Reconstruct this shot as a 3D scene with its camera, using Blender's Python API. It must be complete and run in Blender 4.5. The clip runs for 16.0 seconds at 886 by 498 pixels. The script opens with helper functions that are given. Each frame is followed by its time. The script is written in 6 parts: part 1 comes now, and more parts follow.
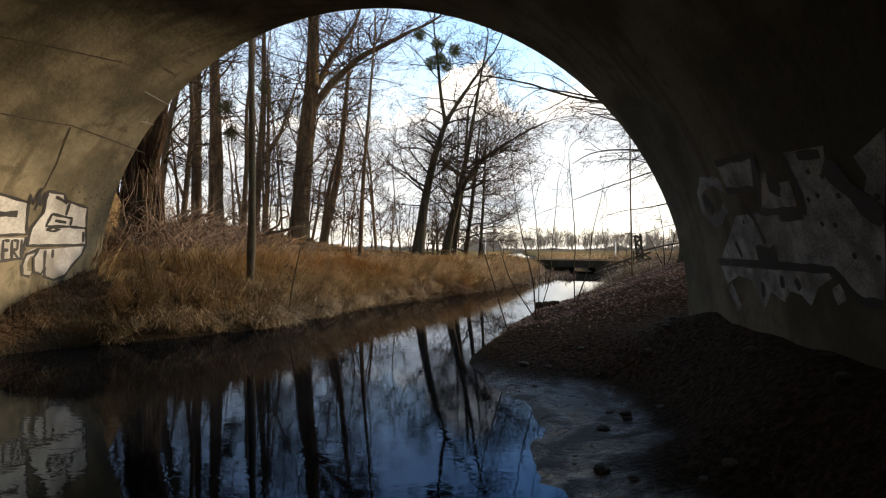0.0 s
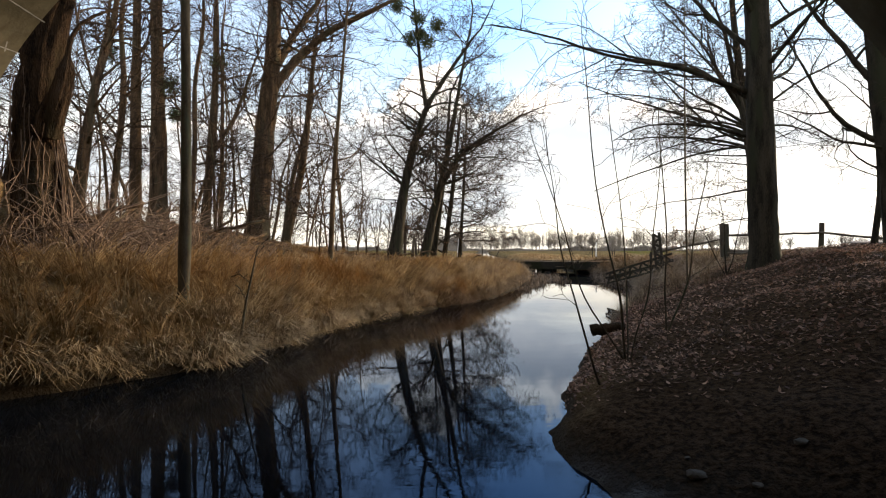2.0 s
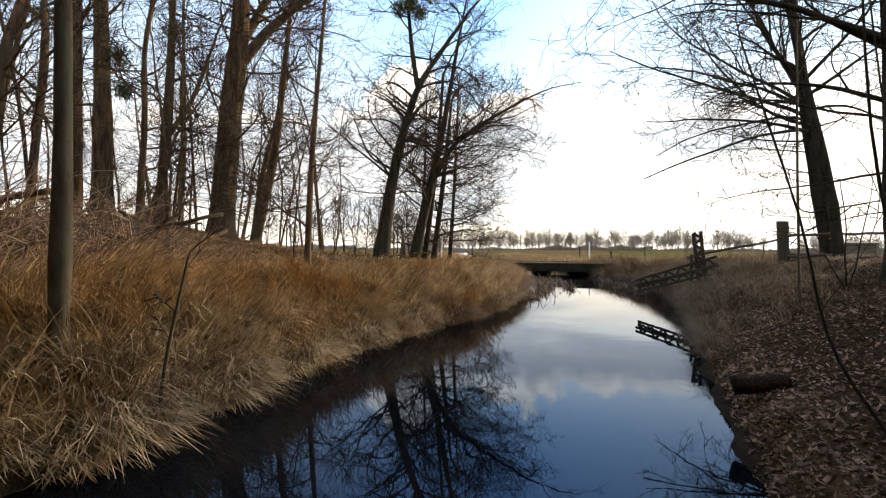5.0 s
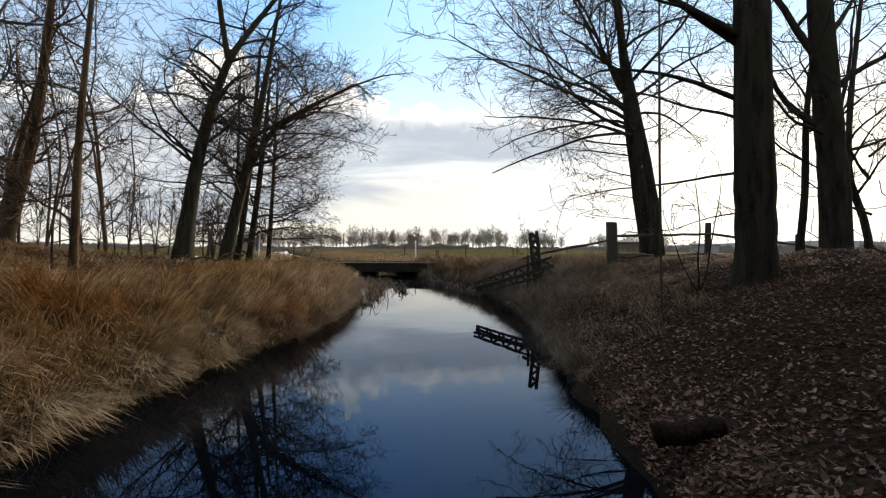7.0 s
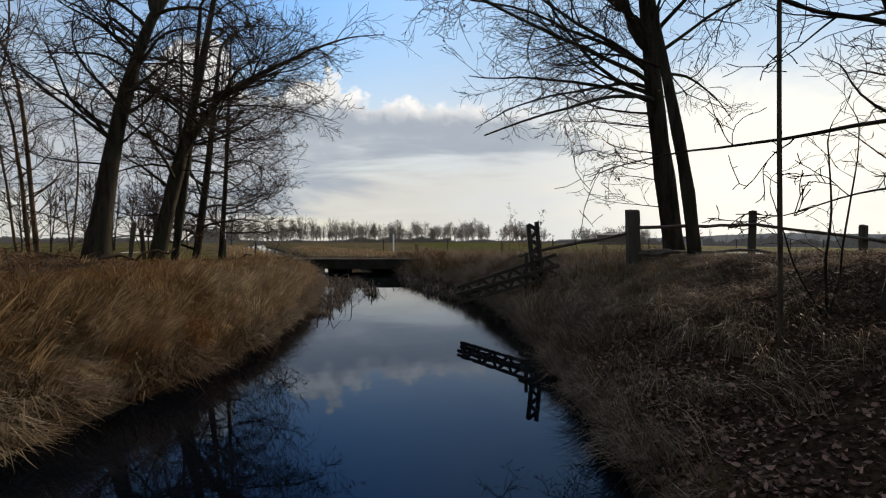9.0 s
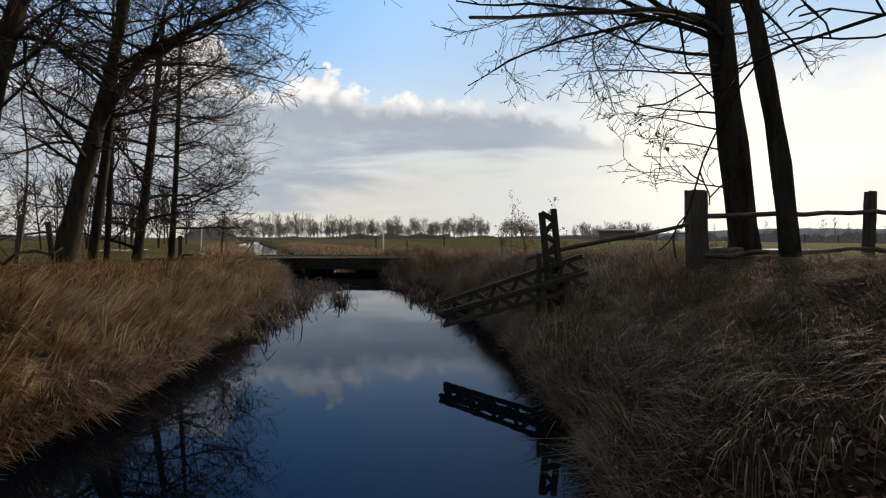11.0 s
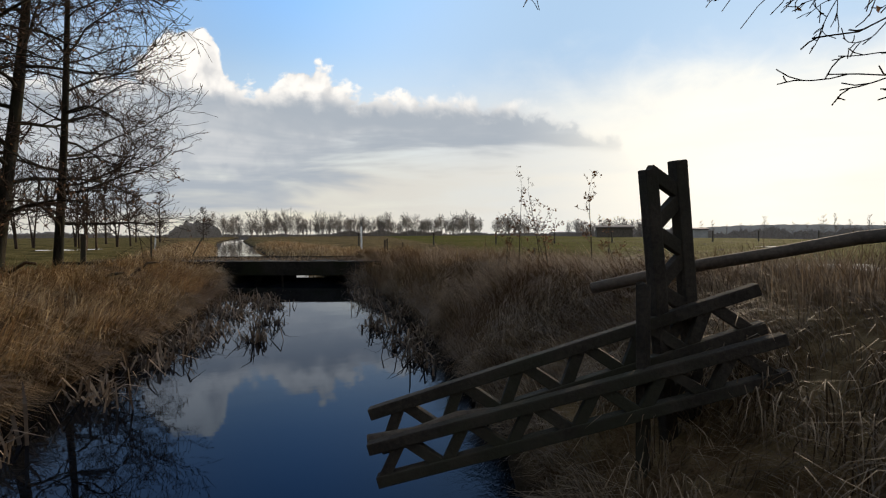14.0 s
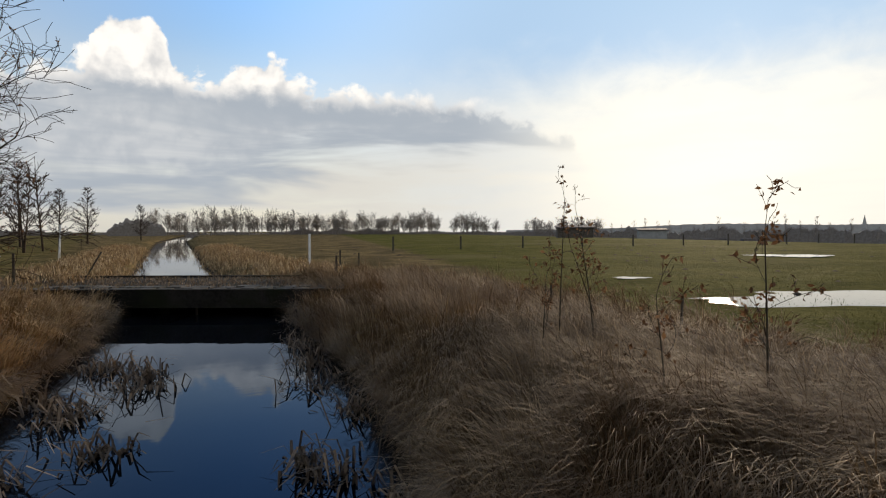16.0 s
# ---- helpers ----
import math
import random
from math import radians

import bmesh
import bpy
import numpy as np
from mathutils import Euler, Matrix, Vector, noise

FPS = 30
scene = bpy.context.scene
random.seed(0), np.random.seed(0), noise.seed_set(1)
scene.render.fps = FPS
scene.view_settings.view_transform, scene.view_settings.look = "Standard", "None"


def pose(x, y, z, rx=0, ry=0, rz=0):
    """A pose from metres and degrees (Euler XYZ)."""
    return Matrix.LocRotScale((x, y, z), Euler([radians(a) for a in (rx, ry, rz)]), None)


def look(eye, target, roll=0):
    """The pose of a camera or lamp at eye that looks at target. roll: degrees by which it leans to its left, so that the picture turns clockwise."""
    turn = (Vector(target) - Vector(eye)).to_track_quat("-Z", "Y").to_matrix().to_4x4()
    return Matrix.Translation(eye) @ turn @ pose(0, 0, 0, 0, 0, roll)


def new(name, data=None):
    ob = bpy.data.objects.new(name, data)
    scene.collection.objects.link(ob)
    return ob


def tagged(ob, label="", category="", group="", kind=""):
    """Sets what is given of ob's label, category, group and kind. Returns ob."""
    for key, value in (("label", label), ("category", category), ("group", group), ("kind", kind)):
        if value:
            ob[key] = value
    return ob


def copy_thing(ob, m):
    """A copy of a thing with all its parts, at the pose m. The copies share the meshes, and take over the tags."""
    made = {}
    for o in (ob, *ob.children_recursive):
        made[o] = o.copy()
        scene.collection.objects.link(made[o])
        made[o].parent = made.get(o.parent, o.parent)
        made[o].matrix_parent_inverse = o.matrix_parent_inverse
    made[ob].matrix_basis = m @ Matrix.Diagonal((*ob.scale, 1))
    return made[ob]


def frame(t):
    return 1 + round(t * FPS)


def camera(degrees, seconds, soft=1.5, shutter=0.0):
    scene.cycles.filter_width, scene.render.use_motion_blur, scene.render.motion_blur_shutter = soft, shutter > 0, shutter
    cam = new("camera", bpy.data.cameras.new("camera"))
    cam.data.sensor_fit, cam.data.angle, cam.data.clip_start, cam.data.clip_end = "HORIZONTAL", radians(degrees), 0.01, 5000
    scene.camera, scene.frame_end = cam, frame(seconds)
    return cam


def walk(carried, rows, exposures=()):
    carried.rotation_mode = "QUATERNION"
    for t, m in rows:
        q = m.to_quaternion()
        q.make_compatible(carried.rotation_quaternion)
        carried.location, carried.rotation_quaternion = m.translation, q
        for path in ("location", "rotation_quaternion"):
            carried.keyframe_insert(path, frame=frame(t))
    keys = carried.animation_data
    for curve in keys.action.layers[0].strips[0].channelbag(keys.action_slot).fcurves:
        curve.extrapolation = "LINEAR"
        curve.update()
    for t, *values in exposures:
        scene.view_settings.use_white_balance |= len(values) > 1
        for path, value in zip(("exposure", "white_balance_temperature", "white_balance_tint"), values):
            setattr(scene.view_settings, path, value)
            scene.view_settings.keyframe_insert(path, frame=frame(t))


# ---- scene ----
cam = camera(77.1, 16.0, soft=1.15)
METRES, EYE, TILT, LEAN, TURN = 24.0, 1.46, 0.0, 0.0, 0.0
ROWS = [
    (0.0, 0.0, 0.0, 0.0, 0.0, 0.0, -0.0),
    (0.5, -0.0091, 0.0324, 0.0002, -1.92, -0.0, 0.04),
    (1.0, -0.0176, 0.0651, -0.0003, -2.16, 0.02, 0.07),
    (1.5, -0.0255, 0.0972, 0.0001, -2.66, 0.05, -0.02),
    (2.0, -0.032, 0.1303, 0.0007, -3.84, 0.02, -0.01),
    (2.5, -0.0366, 0.1584, 0.0012, -4.16, -0.02, -0.05),
    (3.0, -0.0399, 0.1816, 0.002, -4.5, -0.06, -0.04),
    (3.5, -0.0439, 0.2026, 0.0018, -4.99, -0.06, -0.05),
    (5.3, -0.0512, 0.2668, 0.0038, -6.9, -0.09, -0.2),
    (5.8, -0.0512, 0.2858, 0.0045, -9.3, -0.1, -0.26),
    (6.0, -0.051, 0.2928, 0.0047, -11.43, -0.1, -0.28),
    (6.5, -0.0472, 0.3096, 0.005, -17.66, -0.11, -0.2),
    (7.0, -0.0414, 0.3285, 0.0058, -24.43, -0.22, -0.11),
    (7.5, -0.0318, 0.3514, 0.0065, -25.17, -0.38, -0.09),
    (8.0, -0.0196, 0.3767, 0.0069, -25.06, -0.61, -0.01),
    (8.5, -0.003, 0.4066, 0.007, -26.33, -0.74, 0.03),
    (9.0, 0.0169, 0.4419, 0.0072, -26.27, -0.89, 0.08),
    (11.5, 0.1089, 0.5882, 0.0066, -26.34, -1.32, 0.25),
    (12.0, 0.124, 0.6114, 0.0059, -26.41, -1.31, 0.2),
    (12.5, 0.1405, 0.6384, 0.0059, -26.57, -1.37, 0.3),
    (13.0, 0.1569, 0.6679, 0.0059, -26.73, -1.42, 0.29),
    (13.5, 0.1745, 0.7019, 0.0056, -26.9, -1.51, 0.39),
    (14.0, 0.1934, 0.7399, 0.0074, -27.09, -1.6, 0.38),
    (14.5, 0.2121, 0.7817, 0.0108, -27.31, -1.66, 0.44),
    (15.0, 0.2305, 0.8255, 0.0202, -27.49, -1.73, 0.36),
    (15.5, 0.2491, 0.871, 0.0301, -27.71, -1.81, 0.32),
    (16.0, 0.2667, 0.9134, 0.0304, -31.56, -1.87, 0.2),
]
walk(cam, [(t, pose(0, 0, EYE, TILT, LEAN, TURN) @ pose(METRES * x, METRES * y, METRES * z, 90 + pitch, roll, yaw)) for t, x, y, z, yaw, pitch, roll in ROWS],
     exposures=((0.0, 0.85, 6600, 10), (2.0, 0.86, 6650, 10), (3.5, 0.90, 6700, 10), (6.0, 0.90, 6600, 10), (6.5, 0.54, 6400, 10), (7.0, 0.24, 6250, 10), (8.0, -0.24, 6080, 10), (9.0, -0.32, 6080, 10),
                (11.5, -0.30, 6080, 10), (12.5, -0.28, 6120, 10), (14.0, -0.28, 6220, 10), (16.0, -0.28, 6250, 10)))


# ---- sky and sun ----
SUN_AZ, SUN_EL = 58.0, 9.5  # degrees clockwise from +y, and above the horizon
world = bpy.data.worlds.new("world")
scene.world = world
world.use_nodes = True


class Nodes:
    """Short hand for building node trees."""

    def __init__(self, tree):
        self.t = tree
        tree.nodes.clear()

    def add(self, kind, **kw):
        n = self.t.nodes.new(kind)
        for k, v in kw.items():
            setattr(n, k, v)
        return n

    def put(self, sock, v):
        if isinstance(v, bpy.types.NodeSocket):
            self.t.links.new(v, sock)
        elif v is not None:
            sock.default_value = v

    def math(self, op, a, b=None, c=None, clamp=False):
        n = self.add("ShaderNodeMath", operation=op, use_clamp=clamp)
        for s, v in zip(n.inputs, (a, b, c)):
            self.put(s, v)
        return n.outputs[0]

    def ramp(self, v, a, b, lo=0.0, hi=1.0, smooth=True):
        n = self.add("ShaderNodeMapRange", interpolation_type="SMOOTHSTEP" if smooth else "LINEAR")
        for s, x in zip(n.inputs, (v, a, b, lo, hi)):
            self.put(s, x)
        return n.outputs[0]

    def mix(self, f, a, b, blend="MIX"):
        n = self.add("ShaderNodeMix", data_type="RGBA", blend_type=blend)
        self.put(n.inputs[0], f)
        self.put(n.inputs[6], a)
        self.put(n.inputs[7], b)
        return n.outputs[2]

    def noise(self, vec, scale, detail=3.0, rough=0.5, dist=0.0):
        n = self.add("ShaderNodeTexNoise")
        self.put(n.inputs["Vector"], vec)
        n.inputs["Scale"].default_value = scale
        n.inputs["Detail"].default_value = detail
        n.inputs["Roughness"].default_value = rough
        n.inputs["Distortion"].default_value = dist
        return n.outputs[0]

    def bump(self, height, strength, dist=0.02):
        n = self.add("ShaderNodeBump")
        n.inputs["Strength"].default_value = strength
        n.inputs["Distance"].default_value = dist
        self.put(n.inputs["Height"], height)
        return n.outputs[0]

    def xyz(self, x, y, z):
        n = self.add("ShaderNodeCombineXYZ")
        for s, v in zip(n.inputs, (x, y, z)):
            self.put(s, v)
        return n.outputs[0]

    def sep(self, v):
        n = self.add("ShaderNodeSeparateXYZ")
        self.put(n.inputs[0], v)
        return n.outputs


W = Nodes(world.node_tree)
way = W.add("ShaderNodeTexCoord").outputs["Generated"]
wx, wy, wz = W.sep(way)
azim = W.math("MULTIPLY", W.math("ARCTAN2", wx, wy), 57.29578)
elev = W.math("MULTIPLY", W.math("ARCSINE", wz), 57.29578)
sky = W.add("ShaderNodeTexSky", sky_type="NISHITA", sun_disc=False)
sky.sun_elevation, sky.sun_rotation = radians(SUN_EL), radians(SUN_AZ)
sky.air_density, sky.dust_density, sky.ozone_density, sky.altitude = 1.0, 1.2, 2.0, 60
# the bank of cumulus low over the fields: its top as a height over the compass
bank = W.add("ShaderNodeFloatCurve")
W.put(bank.inputs["Value"], W.ramp(azim, -40, 80, 0, 1, False))
pts = [(0.0, 0.45), (0.20, 0.58), (0.27, 0.63), (0.322, 0.66), (0.333, 0.80), (0.347, 0.86), (0.365, 0.85), (0.378, 0.76), (0.386, 0.66), (0.41, 0.64), (0.44, 0.76), (0.475, 0.67), (0.52, 0.645),
       (0.60, 0.63), (0.65, 0.56), (0.70, 0.45), (0.74, 0.22), (0.80, 0.1), (1.0, 0.15)]
curve = bank.mapping.curves[0]
curve.points[0].location, curve.points[1].location = pts[0], pts[-1]
for p in pts[1:-1]:
    curve.points.new(*p)
bank.mapping.update()
puff = W.noise(W.xyz(W.math("MULTIPLY", azim, 0.22), W.math("MULTIPLY", elev, 0.30), 3.3), 1.0, 5.0, 0.55, 0.3)
knob = W.noise(W.xyz(W.math("MULTIPLY", azim, 0.55), W.math("MULTIPLY", elev, 0.45), 9.1), 1.0, 3.0, 0.5, 0.2)
wisp = W.noise(W.xyz(W.math("MULTIPLY", azim, 0.05), W.math("MULTIPLY", elev, 0.30), 7.7), 1.0, 4.0, 0.55, 0.4)
top = W.math("ADD", W.math("MULTIPLY", bank.outputs[0], 22.0), W.math("ADD", W.math("MULTIPLY", W.math("SUBTRACT", puff, 0.5), 5.0), W.math("MULTIPLY", W.math("SUBTRACT", knob, 0.5), 3.4)))
under = W.math("SUBTRACT", top, elev)  # degrees below the cloud's top
thick = W.ramp(W.math("ADD", under, W.math("MULTIPLY", W.math("SUBTRACT", puff, 0.5), 2.0)), 0.0, W.ramp(azim, 15.0, 45.0, 0.8, 2.6))
foot = W.ramp(azim, 6.0, 22.0, 1.0, 6.0)  # the bank hangs lower over the grove
thick = W.math("MULTIPLY", thick, W.ramp(W.math("ADD", elev, W.math("MULTIPLY", W.math("SUBTRACT", wisp, 0.5), 14.0)), foot, W.math("ADD", foot, 4.5), 0.15, 1.0))
shade = W.math("ADD", elev, W.math("MULTIPLY", W.math("SUBTRACT", puff, 0.5), 7.0))
thick = W.math("MULTIPLY", thick, W.ramp(azim, 32.0, 50.0, 1.0, 0.15))
lit = W.math("MULTIPLY", W.ramp(shade, 14.6, 11.6), W.ramp(under, 0.3, 2.0))
lit = W.math("MULTIPLY", lit, W.ramp(wisp, 0.25, 0.6, 0.65, 1.0))
white = W.mix(W.ramp(W.math("ADD", W.math("MULTIPLY", knob, 0.6), W.math("MULTIPLY", puff, 0.4)), 0.36, 0.60), (8.8, 8.5, 8.1, 1), (13.5, 12.6, 11.3, 1))
cloud = W.mix(lit, white, (5.3, 5.7, 6.1, 1))
haze = W.math("MULTIPLY", W.ramp(elev, 5.0, 19.0, 1.0, 0.0), W.ramp(wisp, 0.35, 0.65, 0.72, 1.0))
# thin veils: over the grove, and bright round the sun
toward = W.add("ShaderNodeVectorMath", operation="DOT_PRODUCT")
W.put(toward.inputs[0], way)
toward.inputs[1].default_value = (math.sin(radians(SUN_AZ)) * math.cos(radians(SUN_EL)), math.cos(radians(SUN_AZ)) * math.cos(radians(SUN_EL)), math.sin(radians(SUN_EL)))
glare = W.math("POWER", W.math("MAXIMUM", toward.outputs["Value"], 0.0), 14.0)
blue = W.mix(1.0, sky.outputs[0], (2.55, 2.65, 2.75, 1), "MULTIPLY")
blue = W.mix(W.ramp(elev, 15.0, 27.0), blue, W.mix(1.0, blue, (0.98, 1.24, 1.46, 1), "MULTIPLY"))
blue = W.mix(W.ramp(toward.outputs["Value"], 0.68, 0.94, 0.0, 0.95), blue, (5.4, 7.4, 9.6, 1))  # the veil evens out the sky beside the sun
blue = W.mix(W.ramp(azim, 14.0, -14.0, 0.0, 0.45), blue, (7.4, 7.9, 8.4, 1))
colour = W.mix(haze, blue, (9.5, 8.8, 7.5, 1))
glare = W.math("MULTIPLY", glare, W.ramp(W.math("ADD", elev, W.math("MULTIPLY", W.math("SUBTRACT", puff, 0.5), 8.0)), 19.0, 9.0))
colour = W.mix(W.math("MULTIPLY", glare, W.ramp(wisp, 0.2, 0.6, 0.6, 1.0), clamp=True), colour, (15.0, 13.8, 11.4, 1))
colour = W.mix(thick, colour, cloud)
# unseen broken clouds, high up and away from the sun, added as fill light
deck = W.noise(way, 3.2, 5.0, 0.55, 0.3)
high = W.math("MAXIMUM", W.ramp(elev, 48.0, 66.0), W.math("MULTIPLY", W.ramp(wy, 0.1, -0.5), W.ramp(elev, 4.0, 14.0)))
colour = W.mix(W.math("MULTIPLY", high, W.ramp(deck, 0.34, 0.56)), colour, W.mix(W.ramp(deck, 0.45, 0.8), (8.2, 8.0, 7.7, 1), (5.6, 5.7, 5.9, 1)))
back = W.add("ShaderNodeBackground")
W.put(back.inputs[0], colour)
back.inputs[1].default_value = 0.1
W.put(W.add("ShaderNodeOutputWorld").inputs[0], back.outputs[0])

sun = new("sun", bpy.data.lights.new("sun", "SUN"))
sun.data.energy, sun.data.angle, sun.data.color = 5.0, radians(5.0), (1.0, 0.76, 0.50)
az, el = radians(SUN_AZ), radians(SUN_EL)
sun.matrix_world = look((60 * math.sin(az), 60 * math.cos(az), 60 * math.tan(el)), (0, 0, 0))


# ---- materials ----
def material(name, base, rough=0.85, metal=0.0, grain=None, bump=0.3, bump_dist=0.02, spec=0.3, scale=1.0, island=False, thin=0.0, clump=0.0, power=2.2, haze=0.0):
    """base: two colours mixed by noise at two scales; grain: (x, y, z) stretch of the pattern in object space."""
    m = bpy.data.materials.new(name)
    m.use_nodes = True
    N = Nodes(m.node_tree)
    co = N.add("ShaderNodeTexCoord").outputs["Object"]
    if grain:
        mp = N.add("ShaderNodeMapping")
        N.put(mp.inputs[0], co)
        mp.inputs["Scale"].default_value = grain
        co = mp.outputs[0]
    big, fine = N.noise(co, 1.3 * scale, 3), N.noise(co, 14 * scale, 4, 0.6)
    f = N.ramp(N.math("ADD", N.math("MULTIPLY", big, 0.55), N.math("MULTIPLY", fine, 0.45)), 0.35, 0.65)
    if island:
        f = N.math("ADD", N.math("MULTIPLY", f, 0.3), N.math("MULTIPLY", N.math("POWER", N.add("ShaderNodeNewGeometry").outputs["Random Per Island"], power), 0.8))
    col = N.mix(f, (*base[0], 1), (*base[1], 1))
    if len(base) > 2:
        col = N.mix(N.ramp(N.noise(co, 0.45 * scale, 4, 0.6), 0.48, 0.66), col, (*base[2], 1))
    if clump:  # brown noise patches: older growth, and shade gaps between tufts as colour
        col = N.mix(N.ramp(N.noise(co, 4.2, 3, 0.6, 0.6), 0.43, 0.57, clump, 0.0), col, N.mix(1.0, col, (0.42, 0.36, 0.30, 1), "MULTIPLY"))
    b = N.add("ShaderNodeBsdfPrincipled")
    N.put(b.inputs["Base Color"], col)
    b.inputs["Metallic"].default_value = metal
    b.inputs["Specular IOR Level"].default_value = spec
    N.put(b.inputs["Roughness"], N.ramp(fine, 0.3, 0.7, rough - 0.08, min(1.0, rough + 0.08)))
    if bump:
        N.put(b.inputs["Normal"], N.bump(N.math("ADD", fine, big), bump, bump_dist))
    if haze:  # an added glow stands in for the bright air before far things
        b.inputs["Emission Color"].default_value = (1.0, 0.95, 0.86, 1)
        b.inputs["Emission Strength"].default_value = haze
    out = b.outputs[0]
    if thin:
        tr, mx = N.add("ShaderNodeBsdfTranslucent"), N.add("ShaderNodeMixShader")
        N.put(tr.inputs[0], col)
        mx.inputs[0].default_value = thin
        N.put(mx.inputs[1], out)
        N.put(mx.inputs[2], tr.outputs[0])
        out = mx.outputs[0]
    N.put(N.add("ShaderNodeOutputMaterial").inputs[0], out)
    return m


M_BARK = material("bark", ((0.028, 0.020, 0.013), (0.155, 0.102, 0.060), (0.075, 0.064, 0.040)), 0.9, grain=(3, 3, 0.5), bump=0.9, bump_dist=0.03, scale=2.0, spec=0.06)
M_BARK_OLD = material("old_gnarled_bark", ((0.010, 0.007, 0.005), (0.070, 0.046, 0.029), (0.036, 0.029, 0.017)), 0.95, grain=(2.5, 2.5, 0.5), bump=1.0, bump_dist=0.08, scale=1.6, spec=0.04)
M_BARK_YOUNG = material("young_bark", ((0.045, 0.036, 0.025), (0.11, 0.090, 0.062), (0.07, 0.075, 0.048)), 0.8, grain=(3, 3, 0.6), bump=0.4, bump_dist=0.006, scale=4.0, spec=0.06)
M_TWIG = material("twig", ((0.026, 0.019, 0.014), (0.07, 0.048, 0.033)), 0.85, bump=0.0, spec=0.06)
# bark of the bank's dark trees, also given to backlit ones for their shade
M_BARK_DARK = material("dark_smooth_bark", ((0.014, 0.012, 0.009), (0.055, 0.047, 0.034), (0.034, 0.035, 0.021)), 0.9, grain=(3, 3, 0.6), bump=0.6, bump_dist=0.02, scale=2.5, spec=0.05)
M_MISTLE = material("mistletoe", ((0.05, 0.065, 0.02), (0.11, 0.12, 0.045)), 0.7, bump=0.0, island=True)
M_DRYLEAF = material("dry_leaf", ((0.08, 0.040, 0.019), (0.29, 0.16, 0.076)), 0.8, bump=0.0, island=True, thin=0.3)
M_LITTER = material("leaf_litter", ((0.050, 0.026, 0.017), (0.44, 0.275, 0.19), (0.14, 0.074, 0.047)), 0.75, bump=0.0, island=True, thin=0.25, power=2.6)
M_GRASS = material("dry_grass", ((0.19, 0.113, 0.045), (0.77, 0.585, 0.325), (0.38, 0.226, 0.090)), 0.8, bump=0.0, island=True, thin=0.15, clump=0.9, power=1.8)
M_GRASS_PALE = material("bleached_grass", ((0.215, 0.153, 0.078), (0.77, 0.62, 0.395), (0.39, 0.282, 0.142)), 0.8, bump=0.0, island=True, thin=0.15, clump=0.8, power=1.8)
# grey-brown blades, darkened further to carry the right bank's shade
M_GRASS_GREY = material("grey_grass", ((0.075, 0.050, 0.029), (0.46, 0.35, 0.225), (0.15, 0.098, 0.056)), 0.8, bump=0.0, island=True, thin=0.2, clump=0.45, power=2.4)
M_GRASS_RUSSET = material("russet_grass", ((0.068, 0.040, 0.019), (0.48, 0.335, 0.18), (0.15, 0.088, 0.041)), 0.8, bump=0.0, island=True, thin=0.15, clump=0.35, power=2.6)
M_REED = material("reed", ((0.034, 0.024, 0.017), (0.30, 0.225, 0.155)), 0.8, bump=0.0, island=True, thin=0.2, power=3.0)
M_GREEN = material("pasture_grass", ((0.060, 0.068, 0.017), (0.132, 0.132, 0.042)), 0.85, bump=0.0, island=True, thin=0.3)
M_WOOD = material("weathered_wood", ((0.040, 0.031, 0.023), (0.105, 0.084, 0.062), (0.055, 0.055, 0.038)), 0.9, grain=(5, 5, 0.6), bump=0.7, bump_dist=0.01, scale=2.0)
M_RAIL = material("grey_rail_wood", ((0.055, 0.045, 0.036), (0.13, 0.108, 0.085)), 0.9, bump=0.6, bump_dist=0.008, scale=3.0)
M_LATTICE = material("dark_lattice_wood", ((0.018, 0.015, 0.012), (0.060, 0.050, 0.038), (0.034, 0.034, 0.021)), 0.9, bump=0.7, bump_dist=0.008, scale=3.0)
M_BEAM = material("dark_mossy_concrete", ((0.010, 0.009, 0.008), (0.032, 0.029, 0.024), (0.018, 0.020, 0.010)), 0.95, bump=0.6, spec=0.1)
# white paint of the dim wall, greyed so its shade is in the colour
M_SPRAY_SHADED = material("shaded_white_spray_paint", ((0.12, 0.118, 0.112), (0.46, 0.46, 0.445), (0.16, 0.157, 0.148)), 0.7, bump=0.15, scale=5.0)
M_DECK = material("old_concrete", ((0.06, 0.056, 0.05), (0.15, 0.14, 0.125), (0.05, 0.055, 0.035)), 0.95, bump=0.5, spec=0.04)
M_WHITE = material("white_post_paint", ((0.62, 0.62, 0.60), (0.78, 0.78, 0.76)), 0.6, bump=0.1)
M_SPRAY_WHITE = material("white_spray_paint", ((0.29, 0.29, 0.28), (0.50, 0.50, 0.48), (0.23, 0.22, 0.19)), 0.6, bump=0.15, scale=2.0)
M_SPRAY_BLACK = material("black_spray_paint", ((0.012, 0.012, 0.013), (0.035, 0.034, 0.033)), 0.55, bump=0.1)
# far woods and hill: base colours lightened, with the haze put into them
M_FAR_TREES_HAZED = material("far_trees_hazed", ((0.15, 0.13, 0.11), (0.24, 0.21, 0.18)), 0.9, bump=0.0)
M_FAR_HILL_HAZED = material("far_hill_hazed", ((0.12, 0.125, 0.13), (0.17, 0.175, 0.175)), 0.95, bump=0.0, scale=0.02, haze=0.10)
M_ROOF = material("shed_roof", ((0.10, 0.085, 0.08), (0.15, 0.13, 0.12)), 0.8, bump=0.1)
M_PLASTER = material("pale_plaster", ((0.24, 0.235, 0.22), (0.33, 0.32, 0.30)), 0.85, bump=0.1)
M_DRYBRUSH = material("dry_brush", ((0.038, 0.024, 0.015), (0.27, 0.185, 0.125)), 0.85, bump=0.0, island=True, power=3.5)
